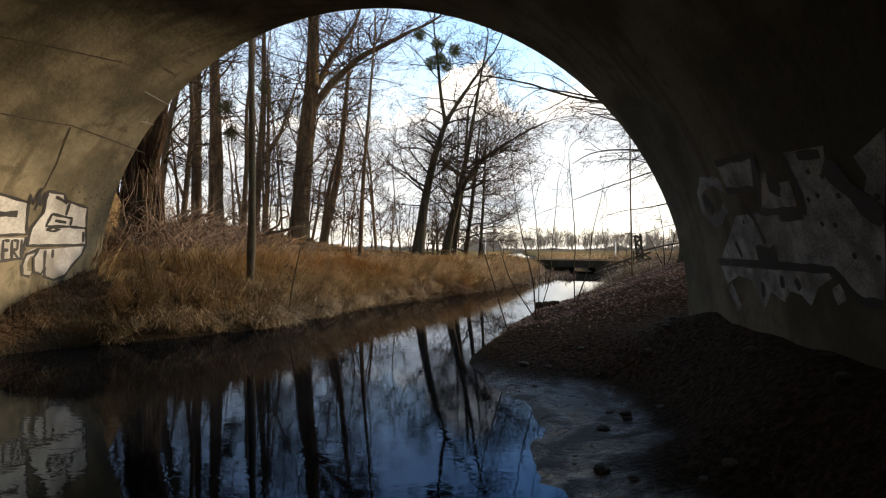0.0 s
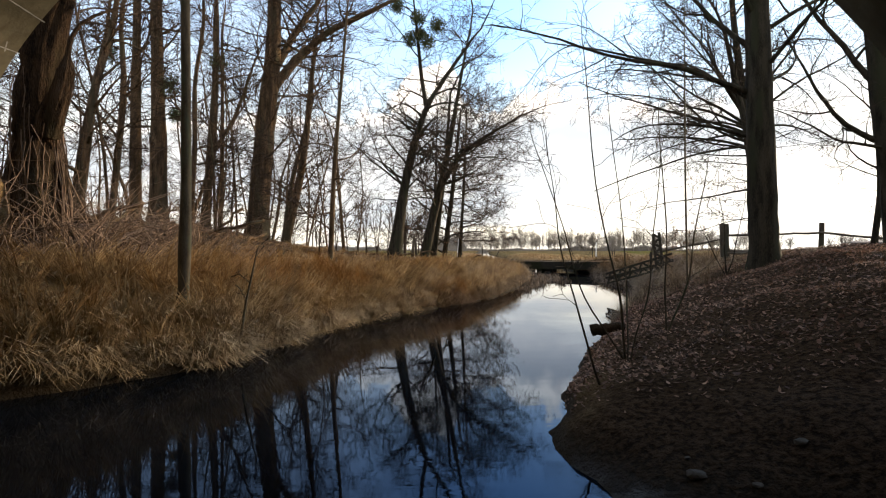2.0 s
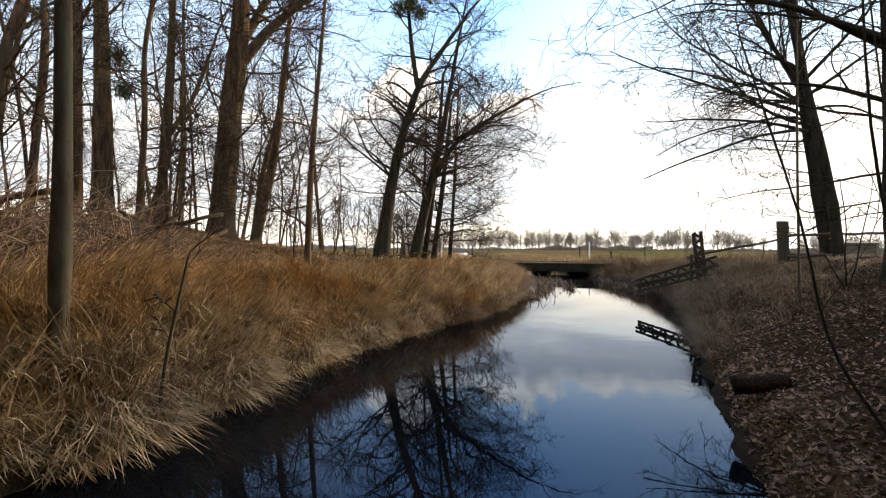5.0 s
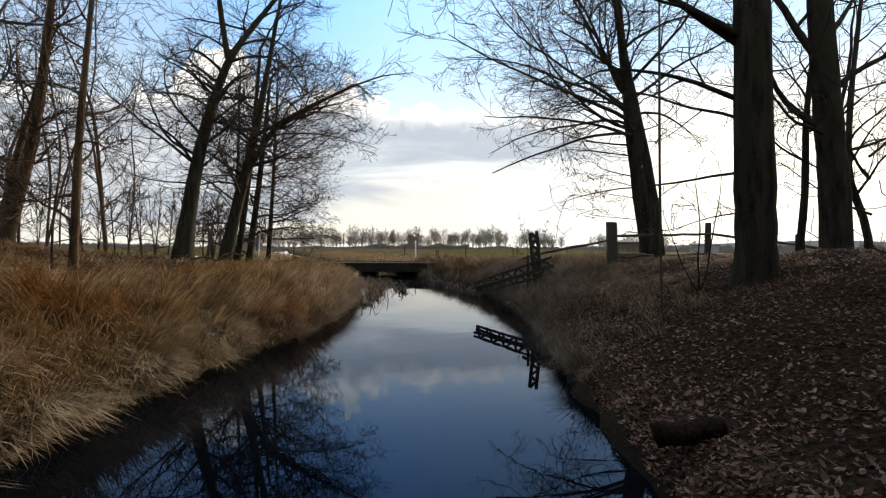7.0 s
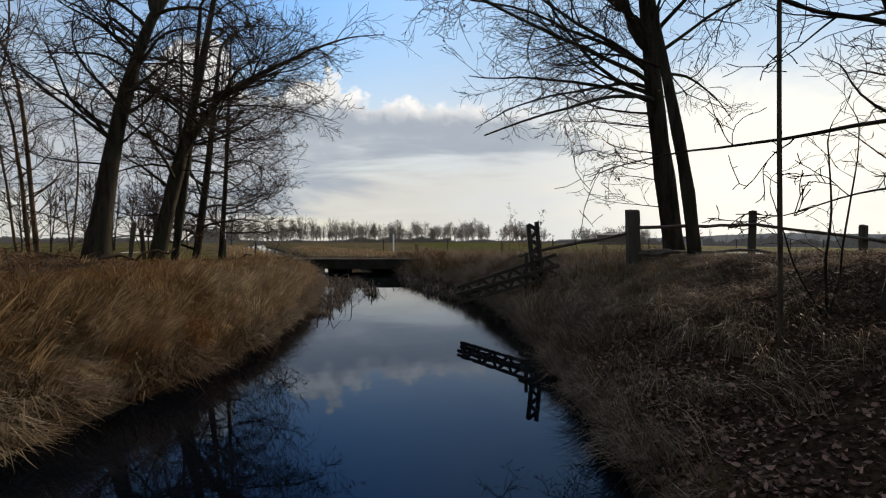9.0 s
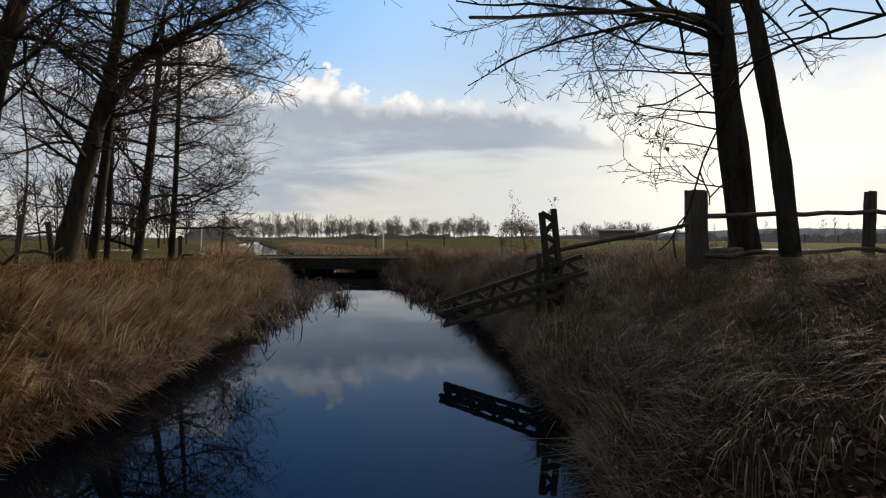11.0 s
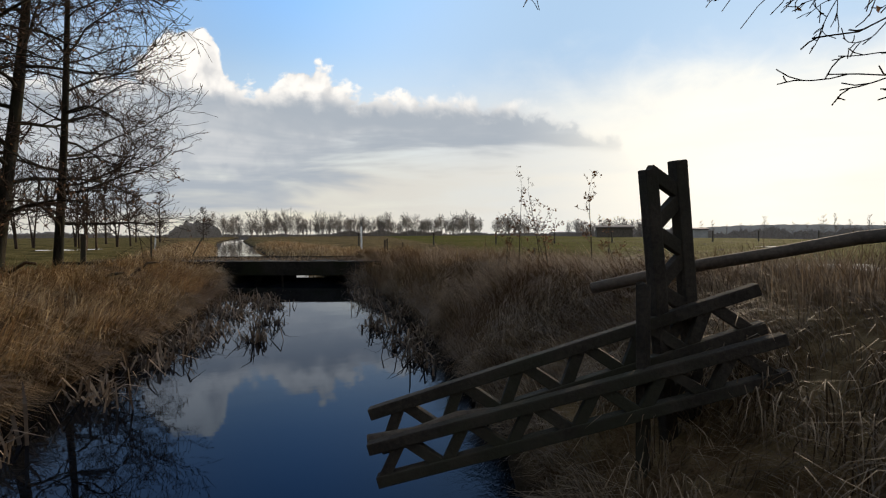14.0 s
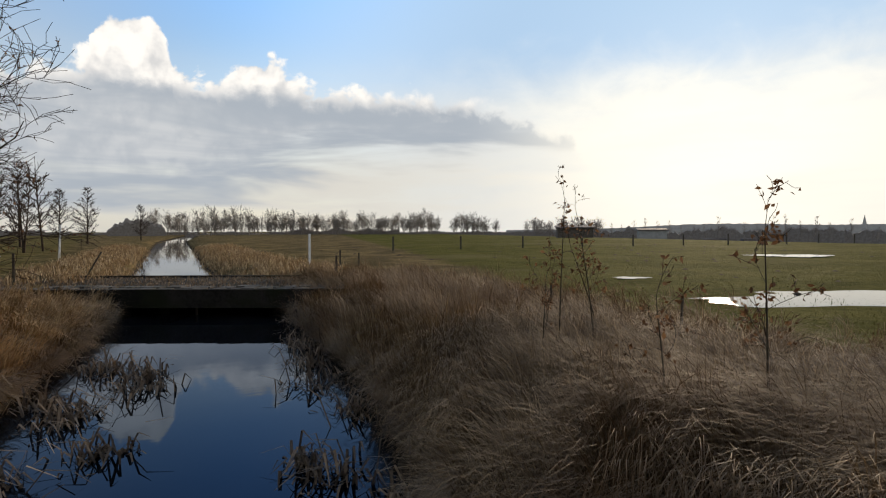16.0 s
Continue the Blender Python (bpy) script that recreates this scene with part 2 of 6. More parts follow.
M_SOIL = material("dark_soil", ((0.03, 0.022, 0.015), (0.07, 0.05, 0.034)), 0.95, bump=0.3, spec=0.05)

# vault concrete: board marks, damp stains, fine pits
M_VAULT = bpy.data.materials.new("vault_concrete")
M_VAULT.use_nodes = True
N = Nodes(M_VAULT.node_tree)
co = N.add("ShaderNodeTexCoord").outputs["Object"]
mp = N.add("ShaderNodeMapping")
N.put(mp.inputs[0], co)
mp.inputs["Scale"].default_value = (0.5, 2.2, 0.35)
streak, big, fine = N.noise(mp.outputs[0], 1.2, 5, 0.6), N.noise(co, 0.7, 5, 0.6), N.noise(co, 18, 5, 0.65)
col = N.mix(N.ramp(big, 0.40, 0.60), (0.072, 0.064, 0.040, 1), (0.190, 0.165, 0.11, 1))
col = N.mix(N.ramp(streak, 0.52, 0.68, 0.0, 0.75), col, (0.062, 0.050, 0.028, 1))
col = N.mix(N.ramp(N.noise(co, 2.6, 6, 0.7, 0.5), 0.52, 0.66, 0.0, 0.6), col, (0.048, 0.044, 0.026, 1))
col = N.mix(N.ramp(fine, 0.35, 0.75, 0.0, 0.45), col, (0.11, 0.10, 0.07, 1))
b = N.add("ShaderNodeBsdfPrincipled")
N.put(b.inputs["Base Color"], col)
b.inputs["Roughness"].default_value = 0.88
b.inputs["Specular IOR Level"].default_value = 0.25
N.put(b.inputs["Normal"], N.bump(N.math("ADD", fine, N.math("MULTIPLY", big, 2.0)), 0.35, 0.02))
N.put(N.add("ShaderNodeOutputMaterial").inputs[0], b.outputs[0])

# still, dark water with faint ripples
M_WATER = bpy.data.materials.new("dark_stream_water")
M_WATER.use_nodes = True
N = Nodes(M_WATER.node_tree)
co = N.add("ShaderNodeTexCoord").outputs["Object"]
mp = N.add("ShaderNodeMapping")
N.put(mp.inputs[0], co)
mp.inputs["Rotation"].default_value = (0, 0, radians(26))
mp.inputs["Scale"].default_value = (1.0, 2.6, 1.0)
swell, rip = N.noise(mp.outputs[0], 0.9, 2, 0.5), N.noise(mp.outputs[0], 5.0, 3, 0.5, 0.4)
where = N.math("ADD", N.ramp(N.noise(co, 0.22, 2), 0.42, 0.62, 0.15, 1.0), N.ramp(N.sep(co)[1], 9.0, 4.0, 0.0, 1.6))  # livelier under the vault
ripple = N.bump(N.math("ADD", N.math("MULTIPLY", swell, 0.45), N.math("MULTIPLY", N.math("MULTIPLY", rip, where), 0.20)), 0.036, 0.05)
bed = N.add("ShaderNodeBsdfDiffuse")
N.put(bed.inputs["Color"], N.mix(N.ramp(N.noise(co, 0.5, 3), 0.4, 0.6), (0.002, 0.003, 0.005, 1), (0.005, 0.006, 0.008, 1)))
sheen = N.add("ShaderNodeFresnel")
sheen.inputs["IOR"].default_value = 1.26
N.put(sheen.inputs["Normal"], ripple)
gloss = N.add("ShaderNodeBsdfGlossy")
gloss.inputs["Roughness"].default_value = 0.012
N.put(gloss.inputs["Color"], N.mix(N.ramp(sheen.outputs[0], 0.06, 0.55, smooth=False), (0.43, 0.59, 0.84, 1), (1.0, 1.0, 1.0, 1)))  # blue, darkened reflections are set in the gloss colour, whitening at grazing angles
N.put(gloss.inputs["Normal"], ripple)
surface = N.add("ShaderNodeMixShader")
for sock, v in zip(surface.inputs, (sheen.outputs[0], bed.outputs[0], gloss.outputs[0])):
    N.put(sock, v)
N.put(N.add("ShaderNodeOutputMaterial").inputs[0], surface.outputs[0])


# ---- building helpers ----
def mesh_of(name, verts, faces, mat, smooth=False):
    me = bpy.data.meshes.new(name)
    verts = np.asarray(verts, dtype=np.float32)
    if isinstance(faces, np.ndarray):
        n, k = faces.shape
        me.vertices.add(len(verts))
        me.vertices.foreach_set("co", verts.ravel())
        me.loops.add(n * k)
        me.loops.foreach_set("vertex_index", faces.astype(np.int32).ravel())
        me.polygons.add(n)
        me.polygons.foreach_set("loop_start", np.arange(0, n * k, k, dtype=np.int32))
        me.update(calc_edges=True)
    else:
        me.from_pydata(verts.tolist(), [], faces)
    if smooth:
        me.polygons.foreach_set("use_smooth", np.ones(len(me.polygons), dtype=bool))
    me.materials.append(mat)
    return me


def child(name, me, parent, label=""):
    ob = new(name, me)
    ob.parent = parent
    return tagged(ob, label)


def part(name, bm, mat, parent, label=""):
    me = bpy.data.meshes.new(name)
    bm.to_mesh(me)
    bm.free()
    me.materials.append(mat)
    return child(name, me, parent, label)


def empty(name, at, label, category, group="", kind=""):
    ob = new(name)
    ob.empty_display_size = 0.2
    ob.location = at
    return tagged(ob, label, category, group, kind)


def box_bm(sx, sy, sz, bevel=0.0, m=None):
    bm = bmesh.new()
    bmesh.ops.create_cube(bm, size=1.0, matrix=Matrix.Diagonal((sx, sy, sz, 1)))
    if bevel:
        bmesh.ops.bevel(bm, geom=bm.edges[:], offset=bevel, segments=2, affect="EDGES", profile=0.6)
    if m is not None:
        bmesh.ops.transform(bm, matrix=m, verts=bm.verts[:])
    return bm


class Tubes:
    """Collects tapered tubes and makes one mesh of them."""

    def __init__(self):
        self.v, self.f, self.n = [], [], 0

    def add(self, pts, rad, sides=5, ridge=0.0):
        """ridge: how far furrows and swellings stand out, as a share of the radius."""
        pts, rad = np.asarray(pts, float), np.asarray(rad, float)
        k = len(pts)
        d = np.gradient(pts, axis=0)
        d /= np.linalg.norm(d, axis=1)[:, None] + 1e-9
        ref = np.array([0.31, 0.95, 0.05]) if abs(d[0, 2]) > 0.7 else np.array([0.05, 0.1, 1.0])
        a = np.cross(d, ref)
        a /= np.linalg.norm(a, axis=1)[:, None] + 1e-9
        c = np.cross(d, a)
        th = np.arange(sides) * 2 * np.pi / sides
        ring = a[:, None, :] * np.cos(th)[None, :, None] + c[:, None, :] * np.sin(th)[None, :, None]
        wave = np.ones((k, sides))
        if ridge:
            h = np.concatenate([[0], np.cumsum(np.linalg.norm(np.diff(pts, axis=0), axis=1))])[:, None]
            wave = 1 + ridge * (0.5 * np.sin(3 * th + 0.7 * h) + 0.4 * np.sin(7 * th - 1.3 * h + 1.0) * np.sin(1.9 * h) + 0.5 * np.sin(11 * th + 0.5 * np.sin(3.1 * h)) + 0.3 * np.sin(5 * h + 2 * th))
        self.v.append((pts[:, None, :] + ring * (rad[:, None] * wave)[:, :, None]).reshape(-1, 3))
        i, j = np.meshgrid(np.arange(k - 1), np.arange(sides), indexing="ij")
        q = np.stack([i * sides + j, i * sides + (j + 1) % sides, (i + 1) * sides + (j + 1) % sides, (i + 1) * sides + j], -1).reshape(-1, 4)
        self.f.append(q + self.n)
        self.n += k * sides

    def mesh(self, name, mat, origin=(0, 0, 0)):
        return mesh_of(name, np.concatenate(self.v) - np.asarray(origin), np.concatenate(self.f), mat, True)


def lerp_path(keys, y):
    return np.interp(y, [k[0] for k in keys], [k[1] for k in keys])


# ---- the ground ----
LEFT = [(-60, -9), (-10, -7.4), (0, -6.7), (7.8, -6.1), (8.4, -5.3), (9.2, -4.3), (10.2, -3.25), (11.5, -2.8), (13, -2.3), (14.4, -1.6), (16.2, -0.5), (18.2, 0.9), (20.3, 2.0), (23.2, 3.1),
        (26.4, 4.2), (29.4, 5.0), (33.4, 5.8), (38.7, 6.7), (56, 7.9), (84, 10.2), (147, 16.0), (400, 54), (4000, 500)]
RIGHT = [(-60, -1), (-10, 0.2), (0, 0.35), (3.2, 0.5), (4.5, 0.75), (5.2, 0.8), (5.8, 0.55), (7.2, 0.3), (8.3, 0.7), (9.7, 1.3), (12, 2.5), (13.5, 3.25), (15.2, 4.15), (17.2, 5.2), (18.8, 5.9), (20.6, 6.75), (23.6, 7.85),
         (26.4, 8.8), (29, 9.5), (33, 10.0), (36.3, 10.5), (55, 11.4), (81, 14.2), (147, 21), (400, 58), (4000, 505)]


def bump2(x, y, cx, cy, sx, sy):
    return np.exp(-((x - cx) / sx) ** 2 - ((y - cy) / sy) ** 2)


def lumps(x, y):
    return (np.sin(1.7 * x + 0.6 * y) * np.sin(1.3 * y - 0.5 * x + 1.0) + 0.6 * np.sin(3.9 * x - 1.1 * y + 2.0) * np.sin(3.1 * y + 0.4 * x) + 0.35 * np.sin(7.3 * x + 2.0 * y) * np.sin(6.7 * y - 1.9 * x))


def sstep(v, a, b):
    v = np.clip((v - a) / (b - a), 0, 1)
    return v * v * (3 - 2 * v)


def ground_z(x, y):
    x, y = np.asarray(x, float), np.asarray(y, float)
    dl, dr = (lerp_path(LEFT, y) - x) * 0.9, (x - lerp_path(RIGHT, y)) * 0.9
    ragged = 0.07 * lumps(1.9 * x, 1.9 * y) * sstep(y, 4.0, 7.0)
    dl, dr = dl + ragged, dr + ragged
    flat = 0.62 + 0.03 * lumps(0.3 * x, 0.3 * y)
    left = flat + 1.95 * bump2(x, y, -11.5, 28, 6.2, 12) + 0.75 * bump2(x, y, -9, 13, 5, 7) + 0.42 * bump2(x, y, -2, 27, 4.5, 6)
    right = flat - 0.1 * sstep(x, 13, 18) + 0.85 * bump2(x, y, 8.0, 12, 5, 6) + 0.25 * bump2(x, y, 4, 8.5, 3, 3) + 0.32 * bump2(x, y, 10, 18.5, 3, 4) + 0.25 * bump2(x, y, 10, 25, 2.5, 8)
    wl = 1.8
    wr = np.interp(y, [-10, 4, 7, 9, 13, 18, 22, 30, 60], [4.2, 3.2, 3.0, 3.4, 3.0, 1.9, 1.5, 1.4, 1.6])

    def rise(d, w, b, lip):
        up = b * (lip * np.clip(d / 0.32, 0, 1) ** 0.8 + (1 - lip) * np.clip(d / w, 0, 1) ** 0.85)
        return np.where(d < 0, -0.7 * np.clip(-d / 1.1, 0, 1), up)

    zl, zr = rise(dl, wl, left, 0.42), rise(dr, wr, right, 0.06 + 0.26 * sstep(y, 5.0, 8.0))
    inside = sstep(6.6 - y, 0.0, 1.6) * (dr > 0)
    zr = zr * (1 - inside) + inside * (0.012 + 0.07 * np.clip(dr, 0, 0.9) + 0.022 * lumps(2.1 * x, 2.6 * y) + 0.80 * sstep(dr, 0.75, 1.7))
    z = np.where(dl > -0.5 * (lerp_path(RIGHT, y) - lerp_path(LEFT, y)) * 0.9, zl, zr)
    rough = sstep(np.maximum(dl, dr), 0.0, 0.8)
    rough = rough * (1 - 0.75 * sstep(dr, 4.5, 9.0))
    far = np.hypot(x - 3, y - 15)
    low = (x - 20) * 0.94 - (y - 25) * 0.34
    z = z - 0.03 * np.clip(low - 50, 0, 260)
    return z + 0.05 * lumps(x, y) * rough * (1 - sstep(far, 60, 120))


def axis_steps(lo, hi, step, out_lo, out_hi, grow=1.13):
    mid = list(np.arange(lo, hi + 1e-6, step))
    s, v = step, hi
    while v < out_hi:
        s *= grow
        v += s
        mid.append(v)
    s, v, head = step, lo, []
    while v > out_lo:
        s *= grow
        v -= s
        head.append(v)
    return np.array(head[::-1] + mid)


gx, gy = axis_steps(-9, 13, 0.19, -2500, 2500, 1.11), axis_steps(-1, 31, 0.19, -700, 3200, 1.11)
GX, GY = np.meshgrid(gx, gy, indexing="ij")
GZ = ground_z(GX, GY)
nx, ny = GX.shape
gi, gj = np.meshgrid(np.arange(nx - 1), np.arange(ny - 1), indexing="ij")
gf = np.stack([gi * ny + gj, (gi + 1) * ny + gj, (gi + 1) * ny + gj + 1, gi * ny + gj + 1], -1).reshape(-1, 4)

# earth: soil and dead leaves near the stream, pasture green further off
M_GROUND = bpy.data.materials.new("ground_soil_and_pasture")
M_GROUND.use_nodes = True
N = Nodes(M_GROUND.node_tree)
co = N.add("ShaderNodeTexCoord").outputs["Object"]
px, py, pz = N.sep(co)
fine, mid, big = N.noise(co, 22, 5, 0.65), N.noise(co, 3.0, 5, 0.6), N.noise(co, 0.35, 4, 0.55)
soil = N.mix(N.ramp(fine, 0.38, 0.62), (0.035, 0.024, 0.016, 1), (0.11, 0.075, 0.046, 1))
straw = N.mix(N.ramp(mid, 0.4, 0.65), (0.16, 0.105, 0.05, 1), (0.30, 0.215, 0.11, 1))
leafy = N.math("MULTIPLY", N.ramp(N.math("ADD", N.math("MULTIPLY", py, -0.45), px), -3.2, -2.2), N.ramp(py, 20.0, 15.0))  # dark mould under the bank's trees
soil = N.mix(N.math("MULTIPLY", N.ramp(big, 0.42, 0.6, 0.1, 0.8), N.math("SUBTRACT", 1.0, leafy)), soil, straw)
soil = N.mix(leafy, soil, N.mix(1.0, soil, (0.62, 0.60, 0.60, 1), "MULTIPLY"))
green = N.mix(N.ramp(N.math("ADD", N.math("MULTIPLY", mid, 0.5), N.math("MULTIPLY", big, 0.5)), 0.38, 0.62), (0.056, 0.056, 0.011, 1), (0.102, 0.094, 0.022, 1))
green = N.mix(N.ramp(N.noise(co, 0.06, 4, 0.6), 0.5, 0.7, 0.0, 0.8), green, (0.12, 0.105, 0.04, 1))
edge = N.math("ADD", N.math("MULTIPLY", N.math("SUBTRACT", big, 0.5), 5.0), N.math("MULTIPLY", py, -0.36))
pasture_r = N.ramp(N.math("ADD", px, edge), 4.2, 6.0)
pasture_l = N.math("MULTIPLY", N.ramp(N.math("SUBTRACT", py, N.math("MULTIPLY", N.math("SUBTRACT", big, 0.5), -8.0)), 36.0, 42.0), N.ramp(px, 2.0, 5.0, 0.6, 0.3))
M_GROUND_OUT = N.mix(N.math("MAXIMUM", pasture_r, pasture_l), soil, green)
b = N.add("ShaderNodeBsdfPrincipled")
# bank foot: dark wet mud, with the overhang's shade put into the colour
N.put(b.inputs["Base Color"], N.mix(N.ramp(pz, 0.0, 0.30, 0.95, 0.0), M_GROUND_OUT, (0.022, 0.018, 0.013, 1)))
N.put(b.inputs["Roughness"], N.math("ADD", N.math("ADD", N.ramp(pz, 0.02, 0.20, 0.26, 0.95), N.ramp(mid, 0.42, 0.6, 0.0, 0.45)), N.ramp(py, 5.5, 7.5, 0.0, 0.7), clamp=True))
N.put(b.inputs["Specular IOR Level"], N.math("MULTIPLY", N.ramp(pz, 0.02, 0.16, 0.6, 0.05), N.ramp(py, 5.5, 7.5, 1.0, 0.1)))
N.put(b.inputs["Normal"], N.bump(N.math("ADD", fine, N.math("MULTIPLY", mid, 2.2)), 1.0, 0.06))
N.put(N.add("ShaderNodeOutputMaterial").inputs[0], b.outputs[0])
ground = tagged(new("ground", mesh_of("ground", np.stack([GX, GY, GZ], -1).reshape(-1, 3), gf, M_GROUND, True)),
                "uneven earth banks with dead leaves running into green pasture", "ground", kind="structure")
water = tagged(new("water", mesh_of("water", [(-30, -60, 0), (30, -60, 0), (30, 40, 0), (-30, 40, 0), (150, 900, 0), (90, 900, 0)], [(0, 1, 2, 3), (3, 2, 4, 5)], M_WATER)),
               "still dark stream water mirroring sky and trees", "water", kind="structure")


# ---- the road bridge with its vault ----
A_FACE, D_FACE = radians(-22.0), 6.75
U_AX, N_AX = Vector((math.cos(A_FACE), math.sin(A_FACE), 0)), Vector((-math.sin(A_FACE), math.cos(A_FACE), 0))
AXIS = Vector((math.sin(radians(8)), math.cos(radians(8)), 0))
U_MID, HALF, SPRING, RISE, LONG = -4.5, 4.72, 0.7, 4.13, 32.0


def on_vault(a, k, off=0.0):
    """A point of the vault's inner face: a is the angle over the arch (0 right spring, 180 left), k metres in from the mouth, off metres inward."""
    c, s = math.cos(radians(a)), math.sin(radians(a))
    p = U_AX * (U_MID + (HALF - off) * c) + N_AX * D_FACE - AXIS * k
    return Vector((p.x, p.y, SPRING + (RISE - off) * s))


def build_vault():
    prof, outer = [], []
    n = 64
    pts = [(U_MID + HALF, -0.9)] + [(U_MID + HALF * math.cos(math.pi * i / n), SPRING + RISE * math.sin(math.pi * i / n)) for i in range(n + 1)] + [(U_MID - HALF, -0.9)]
    for u, z in pts:
        prof.append((u, z))
        s = (u - U_MID) / HALF
        outer.append((U_MID + s * 6.6, -0.9 if z < 0 else 6.1))
    outer[1], outer[-2] = (U_MID + 6.6, 3.0), (U_MID - 6.6, 3.0)
    verts, faces = [], []
    rings = [(prof, 0.0), (prof, 0.28), (prof, 5.0), (prof, 10.0), (prof, LONG), (outer, LONG), (outer, 0.0)]
    for ring, k in rings:
        for u, z in ring:
            p = U_AX * u + N_AX * D_FACE - AXIS * k
            verts.append((p.x, p.y, z))
    m = len(pts)
    for r in range(len(rings)):
        q = (r + 1) % len(rings)
        for i in range(m - 1):
            faces.append((r * m + i, r * m + i + 1, q * m + i + 1, q * m + i))
    return mesh_of("vault", verts, faces, M_VAULT)


bridge = empty("road_bridge", (0, 0, 0), "arched concrete road bridge with graffiti inside its vault", "bridge")
child("vault", build_vault(), bridge, "stained board-marked concrete vault")


def slab(name, u0, u1, k0, k1, z0, z1, mat, parent, label=""):
    vs = []
    for z in (z0, z1):
        for u, k in ((u0, k0), (u1, k0), (u1, k1), (u0, k1)):
            p = U_AX * u + N_AX * D_FACE - AXIS * k
            vs.append((p.x, p.y, z))
    return child(name, mesh_of(name, vs, [(0, 3, 2, 1), (4, 5, 6, 7), (0, 1, 5, 4), (1, 2, 6, 5), (2, 3, 7, 6), (3, 0, 4, 7)], mat), parent, label)


slab("deck", -30, 22, 0.02, LONG - 0.02, 6.104, 6.35, M_DECK, bridge, "grey road deck")
slab("parapet", -30, 22, -0.05, 0.25, 6.354, 7.2, M_VAULT, bridge)
slab("parapet", -30, 22, LONG - 0.25, LONG + 0.05, 6.354, 7.2, M_VAULT, bridge)


def embankment(name, u0, u1):
    vs = []
    for u in (u0, u1):
        for k, z in ((-4.5, -0.3), (0.1, 6.09), (LONG - 0.1, 6.09), (LONG + 6, -0.3)):
            p = U_AX * u + N_AX * D_FACE - AXIS * k
            vs.append((p.x, p.y, z))
    me = mesh_of(name, vs, [(0, 1, 2, 3), (7, 6, 5, 4), (0, 4, 5, 1), (1, 5, 6, 2), (2, 6, 7, 3)], M_GROUND)
    return tagged(new(name, me), "earth embankment carrying the road to the bridge", "embankment", kind="structure")


embankment("embankment_west", -90, U_MID - 6.62)
embankment("embankment_east", U_MID + 6.62, 80)


# ---- trees ----
def unit(v):
    return v / (np.linalg.norm(v) + 1e-9)


SEG, KIDS, SIDES = (11, 7, 4, 2), (11, 8, 6, 0), (6, 5, 3, 3)


def grow(tubes, twigs, p, d, length, r, lvl, rng, depth=3, up=0.05, droop=0.0, thin=0.005, dens=1.0, tips=None, bend=0.0, wind=0.125, shoots=1.0):
    """A winding bough and its side shoots; bend: how far it arches up (+) or over (-) along its length."""
    n = SEG[lvl]
    step = length / n
    pts, rad = [np.array(p, float)], [r]
    d = unit(np.asarray(d, float))
    curl = rng.normal(size=3) * 0.08
    for i in range(n):
        curl = 0.5 * curl + rng.normal(size=3) * (wind + 0.05 * lvl)
        d = unit(d + curl + np.array((0, 0, up - droop * i / n + bend / n)))
        pts.append(pts[-1] + d * step)
        rad.append(max(thin, r * (1 - 0.8 * ((i + 1) / n) ** 0.8)))
    (tubes if lvl < 2 else twigs).add(pts, rad, SIDES[lvl])
    if tips is not None and lvl >= 2:
        tips.append((pts[-1], d))
    if lvl < depth and shoots > 0:
        full = (5.5, 2.2, 1.0, 1)[lvl]  # shorter limbs carry fewer side shoots
        k = max(2, int(round(KIDS[lvl] * dens * shoots * min(1.3, max(0.45, length / full)) * rng.uniform(0.75, 1.25))))
        for j in range(k):
            f = 0.16 + 0.84 * (j + rng.uniform(0.1, 0.9)) / k
            x = f * n
            i = min(int(x), n - 1)
            q = pts[i] + (pts[i + 1] - pts[i]) * (x - i)
            ax = unit(pts[i + 1] - pts[i])
            # shoots leave to one side and the other, mostly in a flat spray
            side = unit(np.cross(ax, np.array((0.02, 0.01, 1.0))) * (1 if j % 2 else -1) + rng.normal(size=3) * (0.55 if lvl else 0.75))
            ang = rng.uniform(0.5, 1.05)
            dd = unit(ax * math.cos(ang) + side * math.sin(ang))
            grow(tubes, twigs, q, dd, length * (rng.uniform(0.26, 0.50) if lvl == 0 else rng.uniform(0.34, 0.66)) * (1.2 - 0.6 * f), max(thin, rad[i] * 0.55), lvl + 1, rng, depth, up, droop, thin, dens, tips)


def stem_path(keys, n=14, wob=0.0, rng=None):
    """A smooth stem through keys (x, y, z, radius), with a flared foot."""
    keys = np.asarray(keys, float)
    t = np.linspace(0, len(keys) - 1, n)
    out = np.stack([np.interp(t, np.arange(len(keys)), keys[:, c]) for c in range(4)], -1)
    if wob:
        out[1:, :2] += np.cumsum(rng.normal(0, wob, (n - 1, 2)), 0) * np.minimum(1, np.arange(1, n) / 4)[:, None] * 0.5
    for _ in range(2):
        out[1:-1] = 0.25 * out[:-2] + 0.5 * out[1:-1] + 0.25 * out[2:]
    return out


